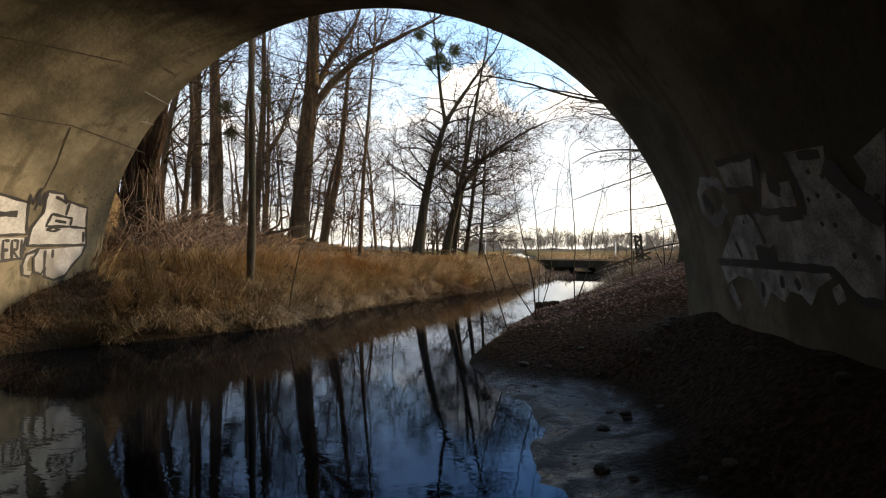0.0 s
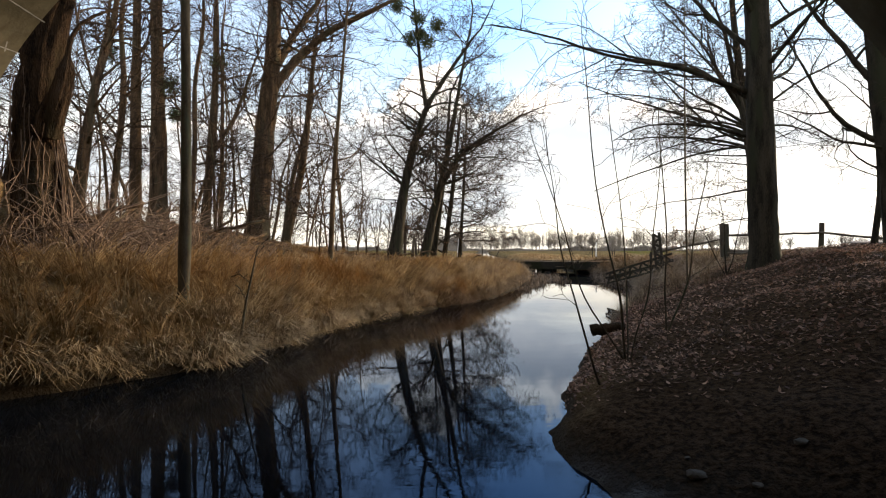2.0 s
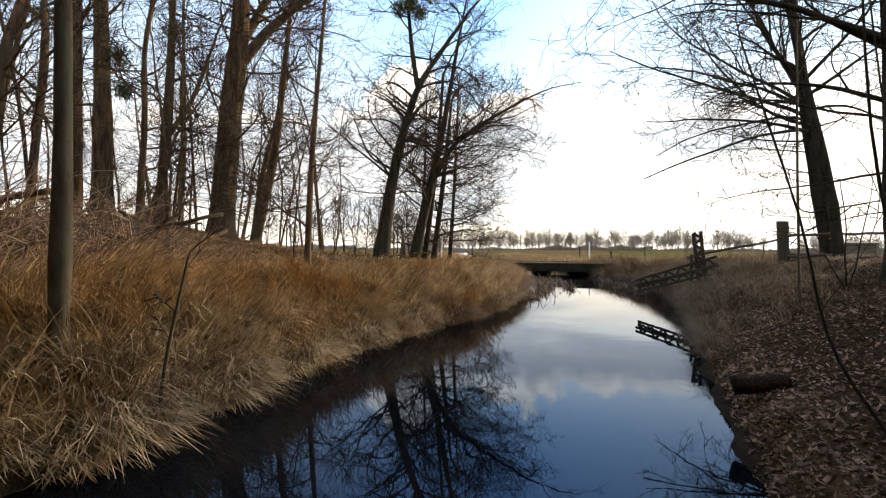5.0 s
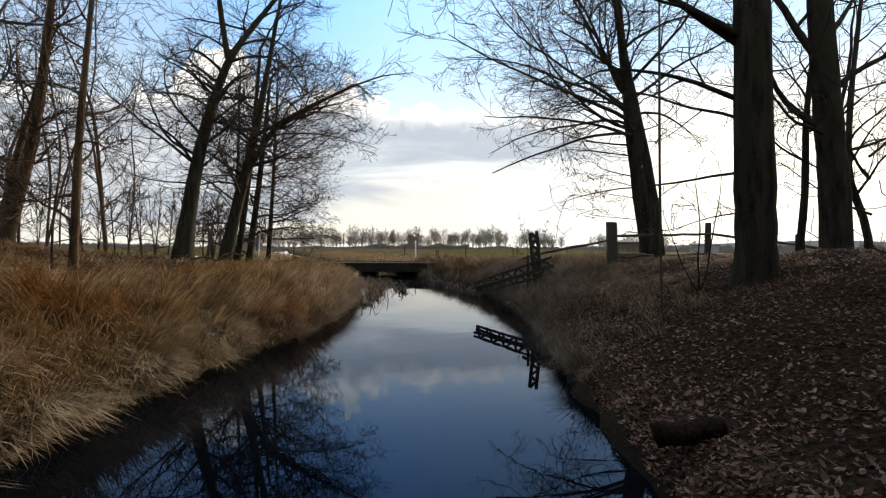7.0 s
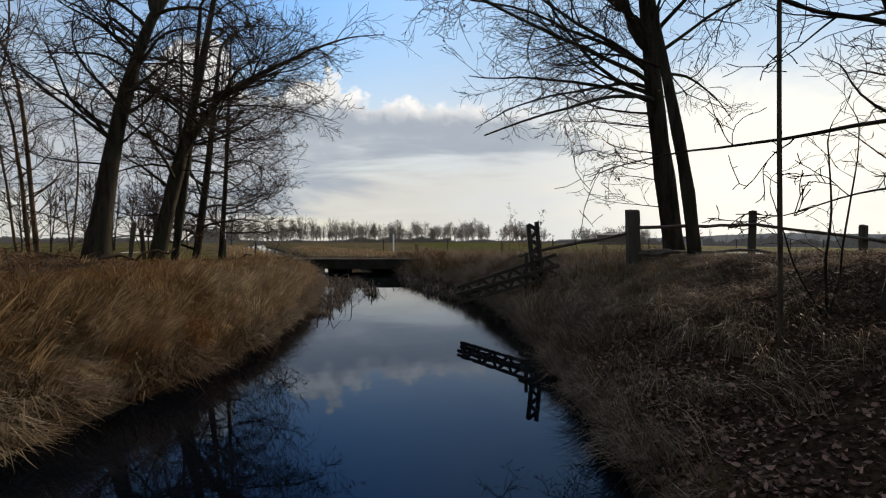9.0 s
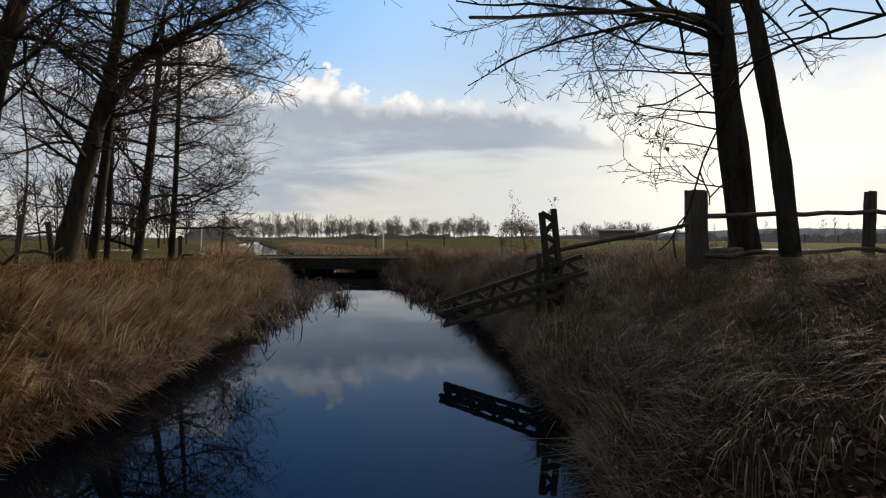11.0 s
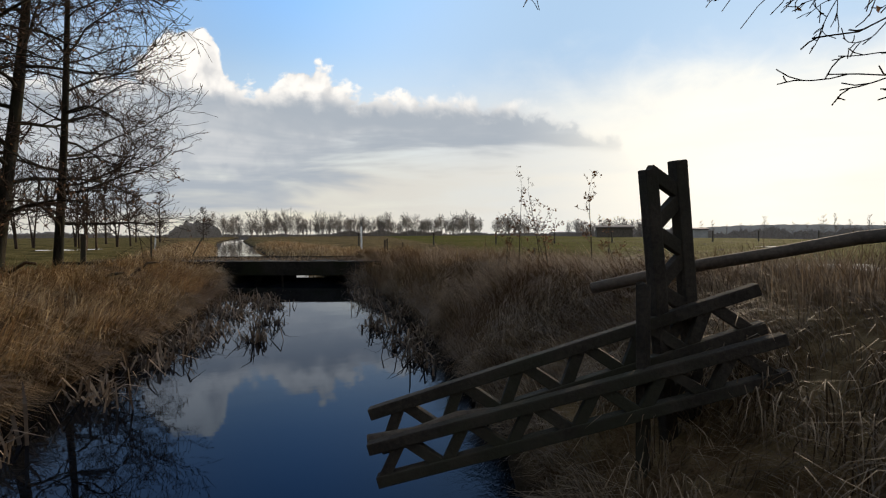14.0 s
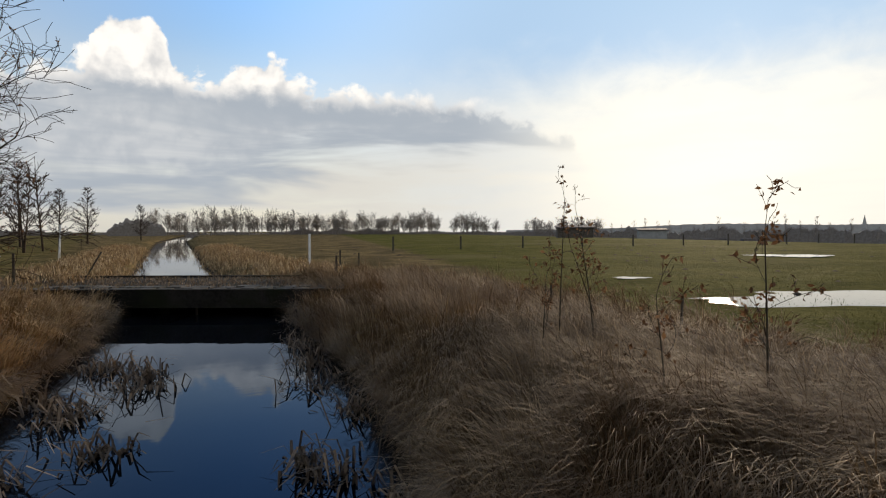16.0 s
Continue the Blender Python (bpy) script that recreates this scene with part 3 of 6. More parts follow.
def tree(at, stems, limbs, label, seed, name="tree", depth=3, thin=0.006, dens=1.0, bark=None, limb_from=0.4, limb_len=3.0, gnarl=0.05, spread=(0.7, 1.2), up=0.05, droop=0.0, extra=(), sides=12,
         leaves=0, flare=1.5, group="", category="tree", wob=0.0, leaf_size=(0.03, 0.05), leaf_rep=1, ridge=0.05, rows=14):
    """stems: lists of (dx, dy, z, radius) from the foot; limbs: how many per stem; extra: limbs set one by one, as (stem, z, azimuth, climb, length, radius, arch, wind, shoots)."""
    rng = np.random.default_rng(seed)
    z0 = float(ground_z(at[0], at[1])) - 0.08
    foot = np.array((at[0], at[1], z0))
    top = empty(name, tuple(foot), label, category, group)
    bark = bark or M_BARK
    twigs, tips = Tubes(), []

    def bough(p, d, ln, r, lvl, bend=0.0, wind=0.125, shoots=1.0, own=None):
        t = Tubes()
        grow(t, twigs, p, d, ln, r, lvl, own or rng, depth, up, droop, thin, dens, tips, bend, wind, shoots)
        child("bough", t.mesh("bough", bark, foot), top)

    for si, keys in enumerate(stems):
        path = stem_path(keys, rows, wob, rng)
        pts, rad = path[:, :3] + foot, path[:, 3].copy()
        if si == 0:
            rad = np.concatenate([rad[:1] * flare, rad[:1] * 1.08, rad[1:]])
            pts = np.concatenate([pts[:1] - np.array((0, 0, 1.2 * rad[0])), pts[:1] * 0.6 + pts[1:2] * 0.4, pts[1:]])  # the foot reaches into the slope
        trunk = Tubes()
        trunk.add(pts, rad * (1 + gnarl * rng.normal(size=len(rad))), sides, ridge)
        child("trunk" if si == 0 else "stem", trunk.mesh("trunk", bark, foot), top)
        zs = pts[:, 2] - z0
        n = limbs[si] if isinstance(limbs, (list, tuple)) else limbs
        for j in range(n):
            f = limb_from + (1 - limb_from) * (j + rng.uniform(0.2, 0.8)) / n
            zz = zs[0] + (zs[-1] - zs[0]) * f
            i = int(np.clip(np.searchsorted(zs, zz) - 1, 0, len(zs) - 2))
            w = (zz - zs[i]) / max(1e-6, zs[i + 1] - zs[i])
            p, r = pts[i] + (pts[i + 1] - pts[i]) * w, rad[i] + (rad[i + 1] - rad[i]) * w
            a, c = rng.uniform(0, 2 * math.pi), rng.uniform(*spread)
            d = np.array((math.cos(a) * math.sin(c), math.sin(a) * math.sin(c), math.cos(c)))
            bough(p, d, limb_len * rng.uniform(0.7, 1.2) * (1.25 - 0.6 * f), min(0.06, max(thin * 1.3, r * 0.45)), 1)
        bough(pts[-1], unit(pts[-1] - pts[-2]), limb_len * 0.9, rad[-1], 1)
    for li, (si, zz, a, c, ln, r, bend, *habit) in enumerate(extra):
        path = stem_path(stems[si])
        i = int(np.clip(np.searchsorted(path[:, 2], zz) - 1, 0, len(path) - 2))
        w = (zz - path[i, 2]) / max(1e-6, path[i + 1, 2] - path[i, 2])
        p = path[i, :3] + (path[i + 1, :3] - path[i, :3]) * w + foot
        d = np.array((math.sin(radians(a)) * math.cos(radians(c)), math.cos(radians(a)) * math.cos(radians(c)), math.sin(radians(c))))
        wind, shoots = (*habit, *(0.08, 1.0)[len(habit):])
        bough(p, d, ln, r, 0, bend, wind, shoots, np.random.default_rng((seed, li)))
    if twigs.v:
        tagged(child("crown", twigs.mesh("crown", M_TWIG, foot), top, "bare fine twigs"), kind="stuff")
    if leaves and tips:
        pick = rng.choice(len(tips), size=min(leaves, len(tips)), replace=False)
        tagged(child("leaves", leaf_mesh([(tips[i][0] - tips[i][1] * rng.uniform(0, 0.15) + rng.normal(0, 0.015, 3), rng.uniform(*leaf_size)) for i in pick for _ in range(leaf_rep)], rng, foot, M_DRYLEAF), top, "a few withered brown leaves"), kind="stuff")
    return top


def leaf_mesh(spots, rng, origin, mat):
    """Small folded leaves: two triangles pairs each, at (place, half length)."""
    k = len(spots)
    c = np.array([s[0] for s in spots]) - np.asarray(origin)
    h = np.array([s[1] for s in spots])[:, None]
    a = rng.normal(size=(k, 3))
    a /= np.linalg.norm(a, axis=1)[:, None]
    b = np.cross(a, rng.normal(size=(k, 3)))
    b /= np.linalg.norm(b, axis=1)[:, None]
    nrm = np.cross(a, b)
    v = np.stack([c - a * h, c + b * h * 0.5 + nrm * h * 0.25, c + a * h, c - b * h * 0.5 + nrm * h * 0.25], 1).reshape(-1, 3)
    i = np.arange(k)[:, None] * 4
    f = np.concatenate([i + np.array([[0, 1, 2]]), i + np.array([[0, 2, 3]])])
    return mesh_of("leaves", v, f, mat)


# ---- left grove ----
tree((-7.45, 28.6), [[(0, 0, 0, .50), (0.2, 0, 3, .44), (0.5, 0, 6, .40), (0.75, 0, 8.2, .34), (0.8, 0, 12, .25), (0.7, 0, 16, .16)], [(0.7, 0, 6.7, .22), (1.7, 0, 8.0, .19), (3.2, -.2, 9.3, .15), (5.4, -.4, 10.3, .10)],
                     [(0.75, 0, 7.4, .18), (1.5, .5, 9.3, .15), (2.6, .8, 11, .10)]], [24, 12, 10],
     "large old tree with furrowed bark and a forked bare crown", 11, sides=24, rows=26, gnarl=0.03, thin=0.0064, limb_len=4.2, limb_from=0.22, spread=(0.9, 1.5), dens=1.0)
tree((-11.0, 26.9), [[(0, 0, 0, .36), (0, 0, 5, .28), (-.1, 0, 10, .21), (0, 0, 17, .1)]], 22, "tall straight tree with reddish bark", 12, thin=0.0064, limb_len=3.0, limb_from=0.25, spread=(0.9, 1.5))
tree((-12.2, 27.5), [[(0, 0, 0, .26), (0, 0, 5, .2), (.1, 0, 10, .15), (0, 0, 17, .08)]], 18, "tall straight tree with greyish bark", 13, thin=0.0064, limb_len=2.8, limb_from=0.3, spread=(0.9, 1.5))
tree((-9.2, 27.1), [[(0, 0, 0, .22), (0.25, 0, 3, .19), (.45, 0, 6, .13), (0.5, 0, 9, .10), (.4, 0, 14, .05)], [(.3, 0, 3.2, .1), (1.2, 0, 4.6, .08), (1.9, 0, 6.6, .05)]], [14, 5],
     "slim bare tree with a bent side stem", 14, thin=0.0064, limb_len=2.8, limb_from=0.18, spread=(0.9, 1.5))
tree((-6.9, 31.9), [[(0, 0, 0, .24), (.9, 0, 4, .18), (1.3, 0, 8, .13), (1.6, 0, 11, .07)], [(-.2, .6, 0, .16), (.2, .6, 3.2, .13), (.9, .6, 6, .08)]], [14, 7], "slim leaning bare tree with two stems", 15, thin=0.0064, limb_len=3, limb_from=0.2, spread=(0.9, 1.5))
tree((-3.3, 22.1), [[(0, 0, 0, .09), (.1, 0, 3, .075), (.35, 0, 6, .055), (.6, 0, 9, .03)]], 15, "young thin tree with long spreading branches", 16, limb_len=2.6, limb_from=0.12, spread=(1.0, 1.5), thin=0.007)
# next five trees: bark darkened to stand in for their backlit shade
tree((-1.25, 27.0), [[(0, 0, 0, .29), (.4, 0, 3.3, .21), (1.0, 0, 5.5, .145), (1.4, 0, 6.7, .12), (2.3, 0, 8.0, .085), (3.4, 0, 9.6, .045)], [(1.35, 0, 6.6, .10), (1.13, 0, 8, .085), (1.0, 0, 9.5, .06), (.8, 0, 11.3, .035)]], [22, 9],
     "leaning bare tree by the stream with mistletoe in its crown", 17, bark=M_BARK_DARK, thin=0.006, dens=0.95, limb_len=3.4, limb_from=0.34, spread=(0.8, 1.4), up=0.03,
     extra=((0, 3.1, -63, 42, 3.6, .055, -.2), (0, 2.9, 116, 40, 2.4, .040, -.3), (0, 4.3, 116, 50, 2.6, .050, -1.3), (0, 4.9, -90, 36, 3.8, .045, -.3), (0, 3.9, 170, 30, 3.0, .040, -.3), (0, 2.5, -80, 24, 2.8, .030, -.4), (0, 5.6, -40, 30, 3.6, .040, -.3)))
tree((0.05, 28.7), [[(0, 0, 0, .24), (.5, 0, 2.4, .19), (.9, 0, 4, .14), (1.3, 0, 6, .10), (1.8, 0, 9, .06), (2.2, 0, 11, .035)], [(.7, 0, 3.2, .12), (1.6, -.3, 4.9, .10), (2.8, -.7, 5.7, .075), (3.9, -1.0, 6.3, .05)],
                    [(.5, .7, 0, .12), (1.0, .7, 4, .1), (1.3, .7, 8, .05)]], [20, 16, 10],
     "leaning bare tree with an arched limb and drooping fine twigs", 18, bark=M_BARK_DARK, thin=0.006, dens=1.0, limb_len=3.1, limb_from=0.25, spread=(0.9, 1.5), leaves=420, droop=0.03, up=0.03,
     extra=((1, 5.0, 105, 14, 3.0, .035, -.5), (1, 5.5, 125, 4, 3.0, .030, -.5), (1, 6.0, 90, 26, 3.0, .030, -.4), (0, 3.6, 131, 2, 4.4, .030, -.8), (0, 4.4, 122, 12, 4.7, .040, -.7), (0, 4.6, 129, 34, 4.6, .050, -.5), (0, 2.8, 125, 2, 3.4, .025, -.6), (0, 5.4, 95, 26, 3.4, .035, -.4),
            (0, 3.2, 100, 8, 3.6, .026, -.6), (0, 5.0, -70, 30, 3.0, .035, -.4), (0, 7.0, 80, 24, 3.0, .030, -.3)))
tree((1.3, 33.6), [[(0, 0, 0, .15), (.5, 0, 4, .12), (.9, 0, 8, .06)]], 18, "slender dark tree with withered leaves", 19, bark=M_BARK_DARK, thin=0.006, dens=1.25, limb_len=3.2, limb_from=0.08, spread=(1, 1.55), leaves=500, leaf_rep=2)
tree((0.6, 32.5), [[(0, 0, 0, .09), (.2, 0, 4, .07), (.3, 0, 8, .03)]], 12, "slender dark tree with withered leaves", 29, bark=M_BARK_DARK, thin=0.0064, limb_len=2.0, limb_from=0.1, spread=(1, 1.55), leaves=250)
tree((2.3, 35.0), [[(0, 0, 0, .11), (.25, 0, 4, .085), (.45, 0, 9, .04)]], 22, "slender young tree with spreading twigs and few dry leaves", 20, bark=M_BARK_DARK, thin=0.006, dens=1.3, limb_len=3.3, limb_from=0.1, spread=(1.1, 1.65), droop=0.06, leaves=500, leaf_rep=2,
     extra=((0, 3.0, 70, 10, 2.6, .03, 0), (0, 4.2, 110, 12, 2.6, .03, 0), (0, 5.5, 60, 15, 2.8, .03, 0), (0, 2.2, 110, 5, 2.2, .02, 0), (0, 4.0, -80, 20, 3.0, .03, 0)))
tree((-3.75, 10.8), [[(0, 0, 0, .085), (.05, 0, 2, .07), (.02, 0, 5, .055), (.08, 0, 8, .03)]], 5, "straight young tree with smooth grey bark", 21, bark=M_BARK_YOUNG, limb_len=1.5, limb_from=0.65, flare=1.7)
tree((-3.05, 10.9), [[(0, 0, 0, .022), (.08, 0, .7, .017), (.25, 0, 1.5, .010)]], 3, "thin leaning stick of a sapling", 31, bark=M_BARK_YOUNG, limb_len=0.4, limb_from=0.5, depth=2, flare=1.1, sides=5)
tree((-7.35, 13.5), [[(0, 0, 0, .62), (.0, 0, .7, .50), (.02, 0, 1.6, .43), (.02, 0, 2.6, .33), (.12, 0, 3.6, .31), (.6, 0, 5.5, .27), (1.0, 0, 9, .18)], [(.30, -.2, 2.0, .22), (.60, -.3, 2.7, .17), (.70, -.3, 3.1, .13), (.72, -.3, 3.35, .05)]], [9, 0],
     "massive old trunk with a broken stub beside the bridge", 26, limb_len=2.5, limb_from=0.5, bark=M_BARK_OLD, gnarl=0.035, sides=40, ridge=0.13, rows=44)
# thinner trees further back in the grove
rng = np.random.default_rng(5)
for i in range(30):
    x, y = (rng.uniform(-26, -3.5), rng.uniform(31, 50)) if i < 21 else (rng.uniform(-15, -8.5), rng.uniform(17, 26))
    lean, h, r = rng.uniform(-2.5, 3.0), rng.uniform(8, 14), rng.uniform(0.05, 0.15)
    tree((x, y), [[(0, 0, 0, r), (lean * 0.35, 0, h * 0.4, r * 0.8), (lean * 0.5, 0, h * 0.7, r * 0.55), (lean, 0, h, r * 0.25)]], 12, "slim bare tree standing in the grove", 100 + i, limb_len=2.6, limb_from=0.15, spread=(0.7, 1.45),
         thin=0.0075, dens=0.8, depth=3, group="grove trees", sides=8, wob=0.28)


for i in range(12):
    x, y = rng.uniform(-13, -3.2), rng.uniform(18.5, 30)
    lean, h, r = rng.uniform(-1.2, 1.4), rng.uniform(4.5, 8), rng.uniform(0.03, 0.06)
    tree((x, y), [[(0, 0, 0, r), (lean * 0.3, 0, h * 0.4, r * 0.8), (lean * 0.5, 0, h * 0.7, r * 0.55), (lean, 0, h, r * 0.3)]], 12, "thin understory tree with low spreading twigs", 150 + i, limb_len=2.4, limb_from=0.08, spread=(0.9, 1.55),
         thin=0.006, dens=0.85, group="grove understory", sides=6, wob=0.15)


def mistletoe(at, r, seed):
    rng = np.random.default_rng(seed)
    t = Tubes()
    for _ in range(150):
        d = unit(rng.normal(size=3))
        a, b = d * r * 0.5 + rng.normal(size=3) * 0.03, d * r * rng.uniform(0.75, 1.05)
        t.add([np.zeros(3), a, b], [0.012, 0.009, 0.006], 3)
    top = tagged(new("mistletoe", t.mesh("mistletoe", M_MISTLE)), "round olive mistletoe clump high in the bare crown", "mistletoe", "mistletoe clumps")
    top.location = at
    leaves = []
    for _ in range(420):
        d = unit(rng.normal(size=3))
        leaves.append((d * r * rng.uniform(0.6, 1.08), rng.uniform(0.03, 0.05)))
    tagged(child("leaves", leaf_mesh(leaves, rng, (0, 0, 0), M_MISTLE), top), kind="stuff")


for i, (dx, dz, r) in enumerate(((0.13, 10.5, .34), (1.0, 10.1, .33), (1.85, 9.85, .40), (0.7, 9.1, .36), (1.4, 9.1, .38), (1.1, 9.5, .30))):
    mistletoe((-1.25 + dx, 27.0 + 0.2 * (i % 3 - 1), 1.3 + dz), r, 40 + i)
for i, (x, y, z, r) in enumerate(((-10.4, 26.7, 8.2, .5), (-8.6, 27.0, 9.3, .4), (-10.2, 26.7, 7.0, .35), (-13.0, 27.0, 9.6, .45))):
    mistletoe((x, y, z), r, 60 + i)

# ---- right bank trees ----
tree((10.17, 19.1), [[(0, 0, 0, .23), (-.28, 0, 1.5, .205), (-.62, 0, 3.3, .18), (-.85, 0, 4.8, .12), (-1.2, 0, 7, .08), (-1.3, 0, 9, .05)], [(-.85, -1.25, -.4, .135), (-1.0, -1.15, 1.5, .115), (-1.28, -.95, 3.3, .10), (-1.5, -.8, 4.6, .08), (-1.8, -.6, 6.5, .05)]], [6, 4],
     "bare tree by the fence with two leaning stems", 22, thin=0.0045, dens=1.05, limb_len=3.0, limb_from=0.5, spread=(0.7, 1.3), leaves=260, up=0.025, bark=M_BARK_DARK,
     extra=((0, 3.35, -121, 4, 6.6, .050, -.70, .03, 0), (0, 2.25, 0, 20, 2.7, .022, -.15, .05, .8), (0, 1.15, -105, 0, 2.4, .014, -.2), (0, 3.3, -80, 24, 4.0, .050, -.35, .09), (0, 3.5, -45, 22, 5.0, .050, -.5), (0, 3.6, -20, 26, 4.4, .045, -.4),
            (0, 3.7, -72, 34, 5.4, .055, -.5, .09), (0, 3.9, -78, 42, 4.6, .050, -.35, .09), (0, 4.0, -50, 42, 5.4, .055, -.5), (0, 4.2, -82, 56, 5.0, .060, -.3), (0, 4.3, -20, 46, 4.6, .050, -.4), (0, 4.4, -80, 52, 4.4, .050, -.3),
            (0, 4.5, -60, 64, 5.0, .060, 0), (0, 4.2, 110, 42, 4.2, .050, -.4), (0, 3.8, 80, 34, 3.6, .045, -.4), (0, 4.6, 150, 48, 4.0, .050, -.4), (0, 3.4, 60, 14, 3.0, .030, -.3), (0, 1.7, -70, 6, 1.7, .014, -.2),
            (0, 2.0, -30, 10, 1.9, .016, -.3), (0, 3.1, -66, 12, 3.0, .028, -.2), (0, 2.8, -40, 10, 2.6, .022, -.4), (0, 3.4, -10, 30, 4.0, .040, -.4)))
tree((5.73, 12.8), [[(0, 0, 0, .27), (-.05, 0, 1.5, .235), (-.1, 0, 3.5, .215), (-.2, 0, 6, .19), (-.2, 0, 12, .1)]], [7], "stout dark tree on the leafy bank", 23, sides=20, rows=26, gnarl=0.025, bark=M_BARK_DARK, droop=0.03, thin=0.0042, dens=0.85, limb_len=3.4, limb_from=0.42, spread=(0.7, 1.2), flare=1.6, up=0.02,
     extra=((0, 0.9, -65, 6, 1.5, .013, -.2), (0, 3.10, -72, 24, 5.2, .055, -.5, .07), (0, 2.95, -58, 42, 4.2, .050, -.4, .07), (0, 2.30, -46, 28, 2.8, .040, -.5, .08), (0, 2.05, -40, 34, 2.2, .026, -.5, .08), (0, 1.42, -46, 4, 2.7, .022, -.35, .06),
            (0, 3.8, -70, 46, 4.4, .060, -.3, .08), (0, 4.4, -95, 44, 4.4, .060, -.4, .08), (0, 3.2, 60, 36, 3.0, .045, -.3), (0, 4.2, 90, 32, 3.5, .050, -.3), (0, 3.5, 140, 40, 3.4, .045, -.3), (0, 4.6, -30, 50, 4.2, .060, -.3)))
tree((9.4, 13.95), [[(0, 0, 0, .27), (-.1, 0, 1.5, .24), (-.33, 0, 3.0, .215), (-.6, 0, 5.4, .19), (-.66, 0, 12, .1)]], [7], "stout dark tree with dividing limbs on the bank", 24, sides=20, rows=26, gnarl=0.025, bark=M_BARK_DARK, thin=0.0045, dens=0.8, limb_len=3.4, limb_from=0.42, spread=(0.7, 1.3), flare=1.5, up=0.02,
     extra=((0, 2.3, -65, 28, 3.4, .070, -.1), (0, 2.9, 115, 40, 3.0, .070, 0), (0, 3.4, -60, 50, 4.5, .080, 0), (0, 2.2, -100, 12, 3.2, .040, -.4), (0, 1.9, 120, 15, 2.6, .035, -.3), (0, 3.8, 80, 45, 3.6, .060, 0), (0, 1.6, -75, 6, 1.8, .016, -.3)))
tree((9.45, 14.65), [[(0, 0, 0, .075), (.06, 0, 1.4, .065), (-.10, 0, 2.6, .055), (-.02, 0, 4, .045), (-.2, 0, 6, .03)]], [8], "slim crooked dark tree between the stout ones", 27, limb_len=2.0, limb_from=0.25, sides=8, wob=0.12, bark=M_BARK_DARK, thin=0.0045)
tree((10.9, 15.1), [[(0, 0, 0, .06), (.12, 0, 1.5, .05), (-.05, 0, 2.8, .042), (.15, 0, 5, .025)]], [7], "slim crooked dark tree between the stout ones", 28, limb_len=1.8, limb_from=0.25, sides=8, wob=0.12, bark=M_BARK_DARK, thin=0.0045)
tree((12.9, 15.3), [[(0, 0, 0, .10), (.12, 0, 1.6, .085), (-.08, 0, 2.8, .075), (.2, 0, 4.4, .06), (.3, 0, 8, .03)]], [10], "slender crooked bare tree at the fence", 30, limb_len=2.8, limb_from=0.2, wob=0.15, bark=M_BARK_DARK, thin=0.0045, spread=(0.8, 1.5), up=0.03,
     extra=((0, 1.5, -70, 8, 2.6, .03, -.3), (0, 2.3, -75, 30, 3.0, .04, -.4), (0, 2.8, 100, 30, 2.6, .035, 0)))
tree((4.5, 13.2), [[(0, 0, 0, .021), (-.05, 0, 2, .017), (-.08, 0, 6.5, .008)]], 8, "thin straight sapling on the bank", 25, limb_len=0.7, bark=M_BARK_YOUNG, flare=1.2, depth=2, sides=6)
tree((1.45, 8.6), [[(0, 0, 0, .014), (-.08, 0, .8, .011), (-.30, 0, 1.7, .008), (-.48, 0, 3.4, .004)], [(.02, 0, .1, .009), (.10, .1, 1.0, .007), (.06, .2, 3.2, .0035)], [(-.02, 0, .1, .010), (-.45, .1, .9, .008), (-.8, .1, 2.3, .004)],
                   [(.05, 0, .1, .009), (.22, -.1, .9, .007), (.30, -.1, 2.2, .004)]], [4, 2, 3, 2],
     "bushy young shrub with thin bare stems on the bank", 32, limb_len=0.8, limb_from=0.35, spread=(0.6, 1.2), bark=M_BARK_YOUNG, flare=1.2, depth=2, sides=5, thin=0.0025, dens=0.7, wob=0.05, category="shrub")
tree((2.2, 9.3), [[(0, 0, 0, .011), (.0, 0, 1.0, .009), (-.1, 0, 2.6, .005)], [(0, 0, 0, .012), (.25, 0, .8, .010), (.4, 0, 1.9, .005)]], [5, 4], "thin bare shrub stems on the leafy bank", 33, limb_len=0.7, limb_from=0.25,
     bark=M_BARK_YOUNG, flare=1.2, depth=2, sides=5, thin=0.0025, wob=0.05, category="shrub")
tree((5.35, 13.35), [[(0, 0, 0, .014), (-.05, 0, .6, .011), (-.18, 0, 1.5, .006)], [(0, 0, 0, .012), (.08, 0, .7, .009), (.2, 0, 1.7, .005)], [(0, 0, 0, .010), (-.15, .1, .5, .008), (-.4, .1, 1.1, .004)]], [2, 2, 1], "thin bare shoots at the foot of a stout tree", 36, limb_len=0.5, limb_from=0.3,
     bark=M_BARK_DARK, flare=1.1, depth=2, sides=5, thin=0.0025, wob=0.05, category="shrub")
tree((0.95, 7.9), [[(0, 0, 0, .012), (-.25, 0, .5, .010), (-.5, 0, 1.3, .006), (-.6, 0, 2.0, .004)]], [4], "thin bare shrub stem over the water", 34, limb_len=0.6, limb_from=0.3, bark=M_BARK_YOUNG, flare=1.2, depth=2, sides=5, thin=0.0025, wob=0.05, category="shrub")

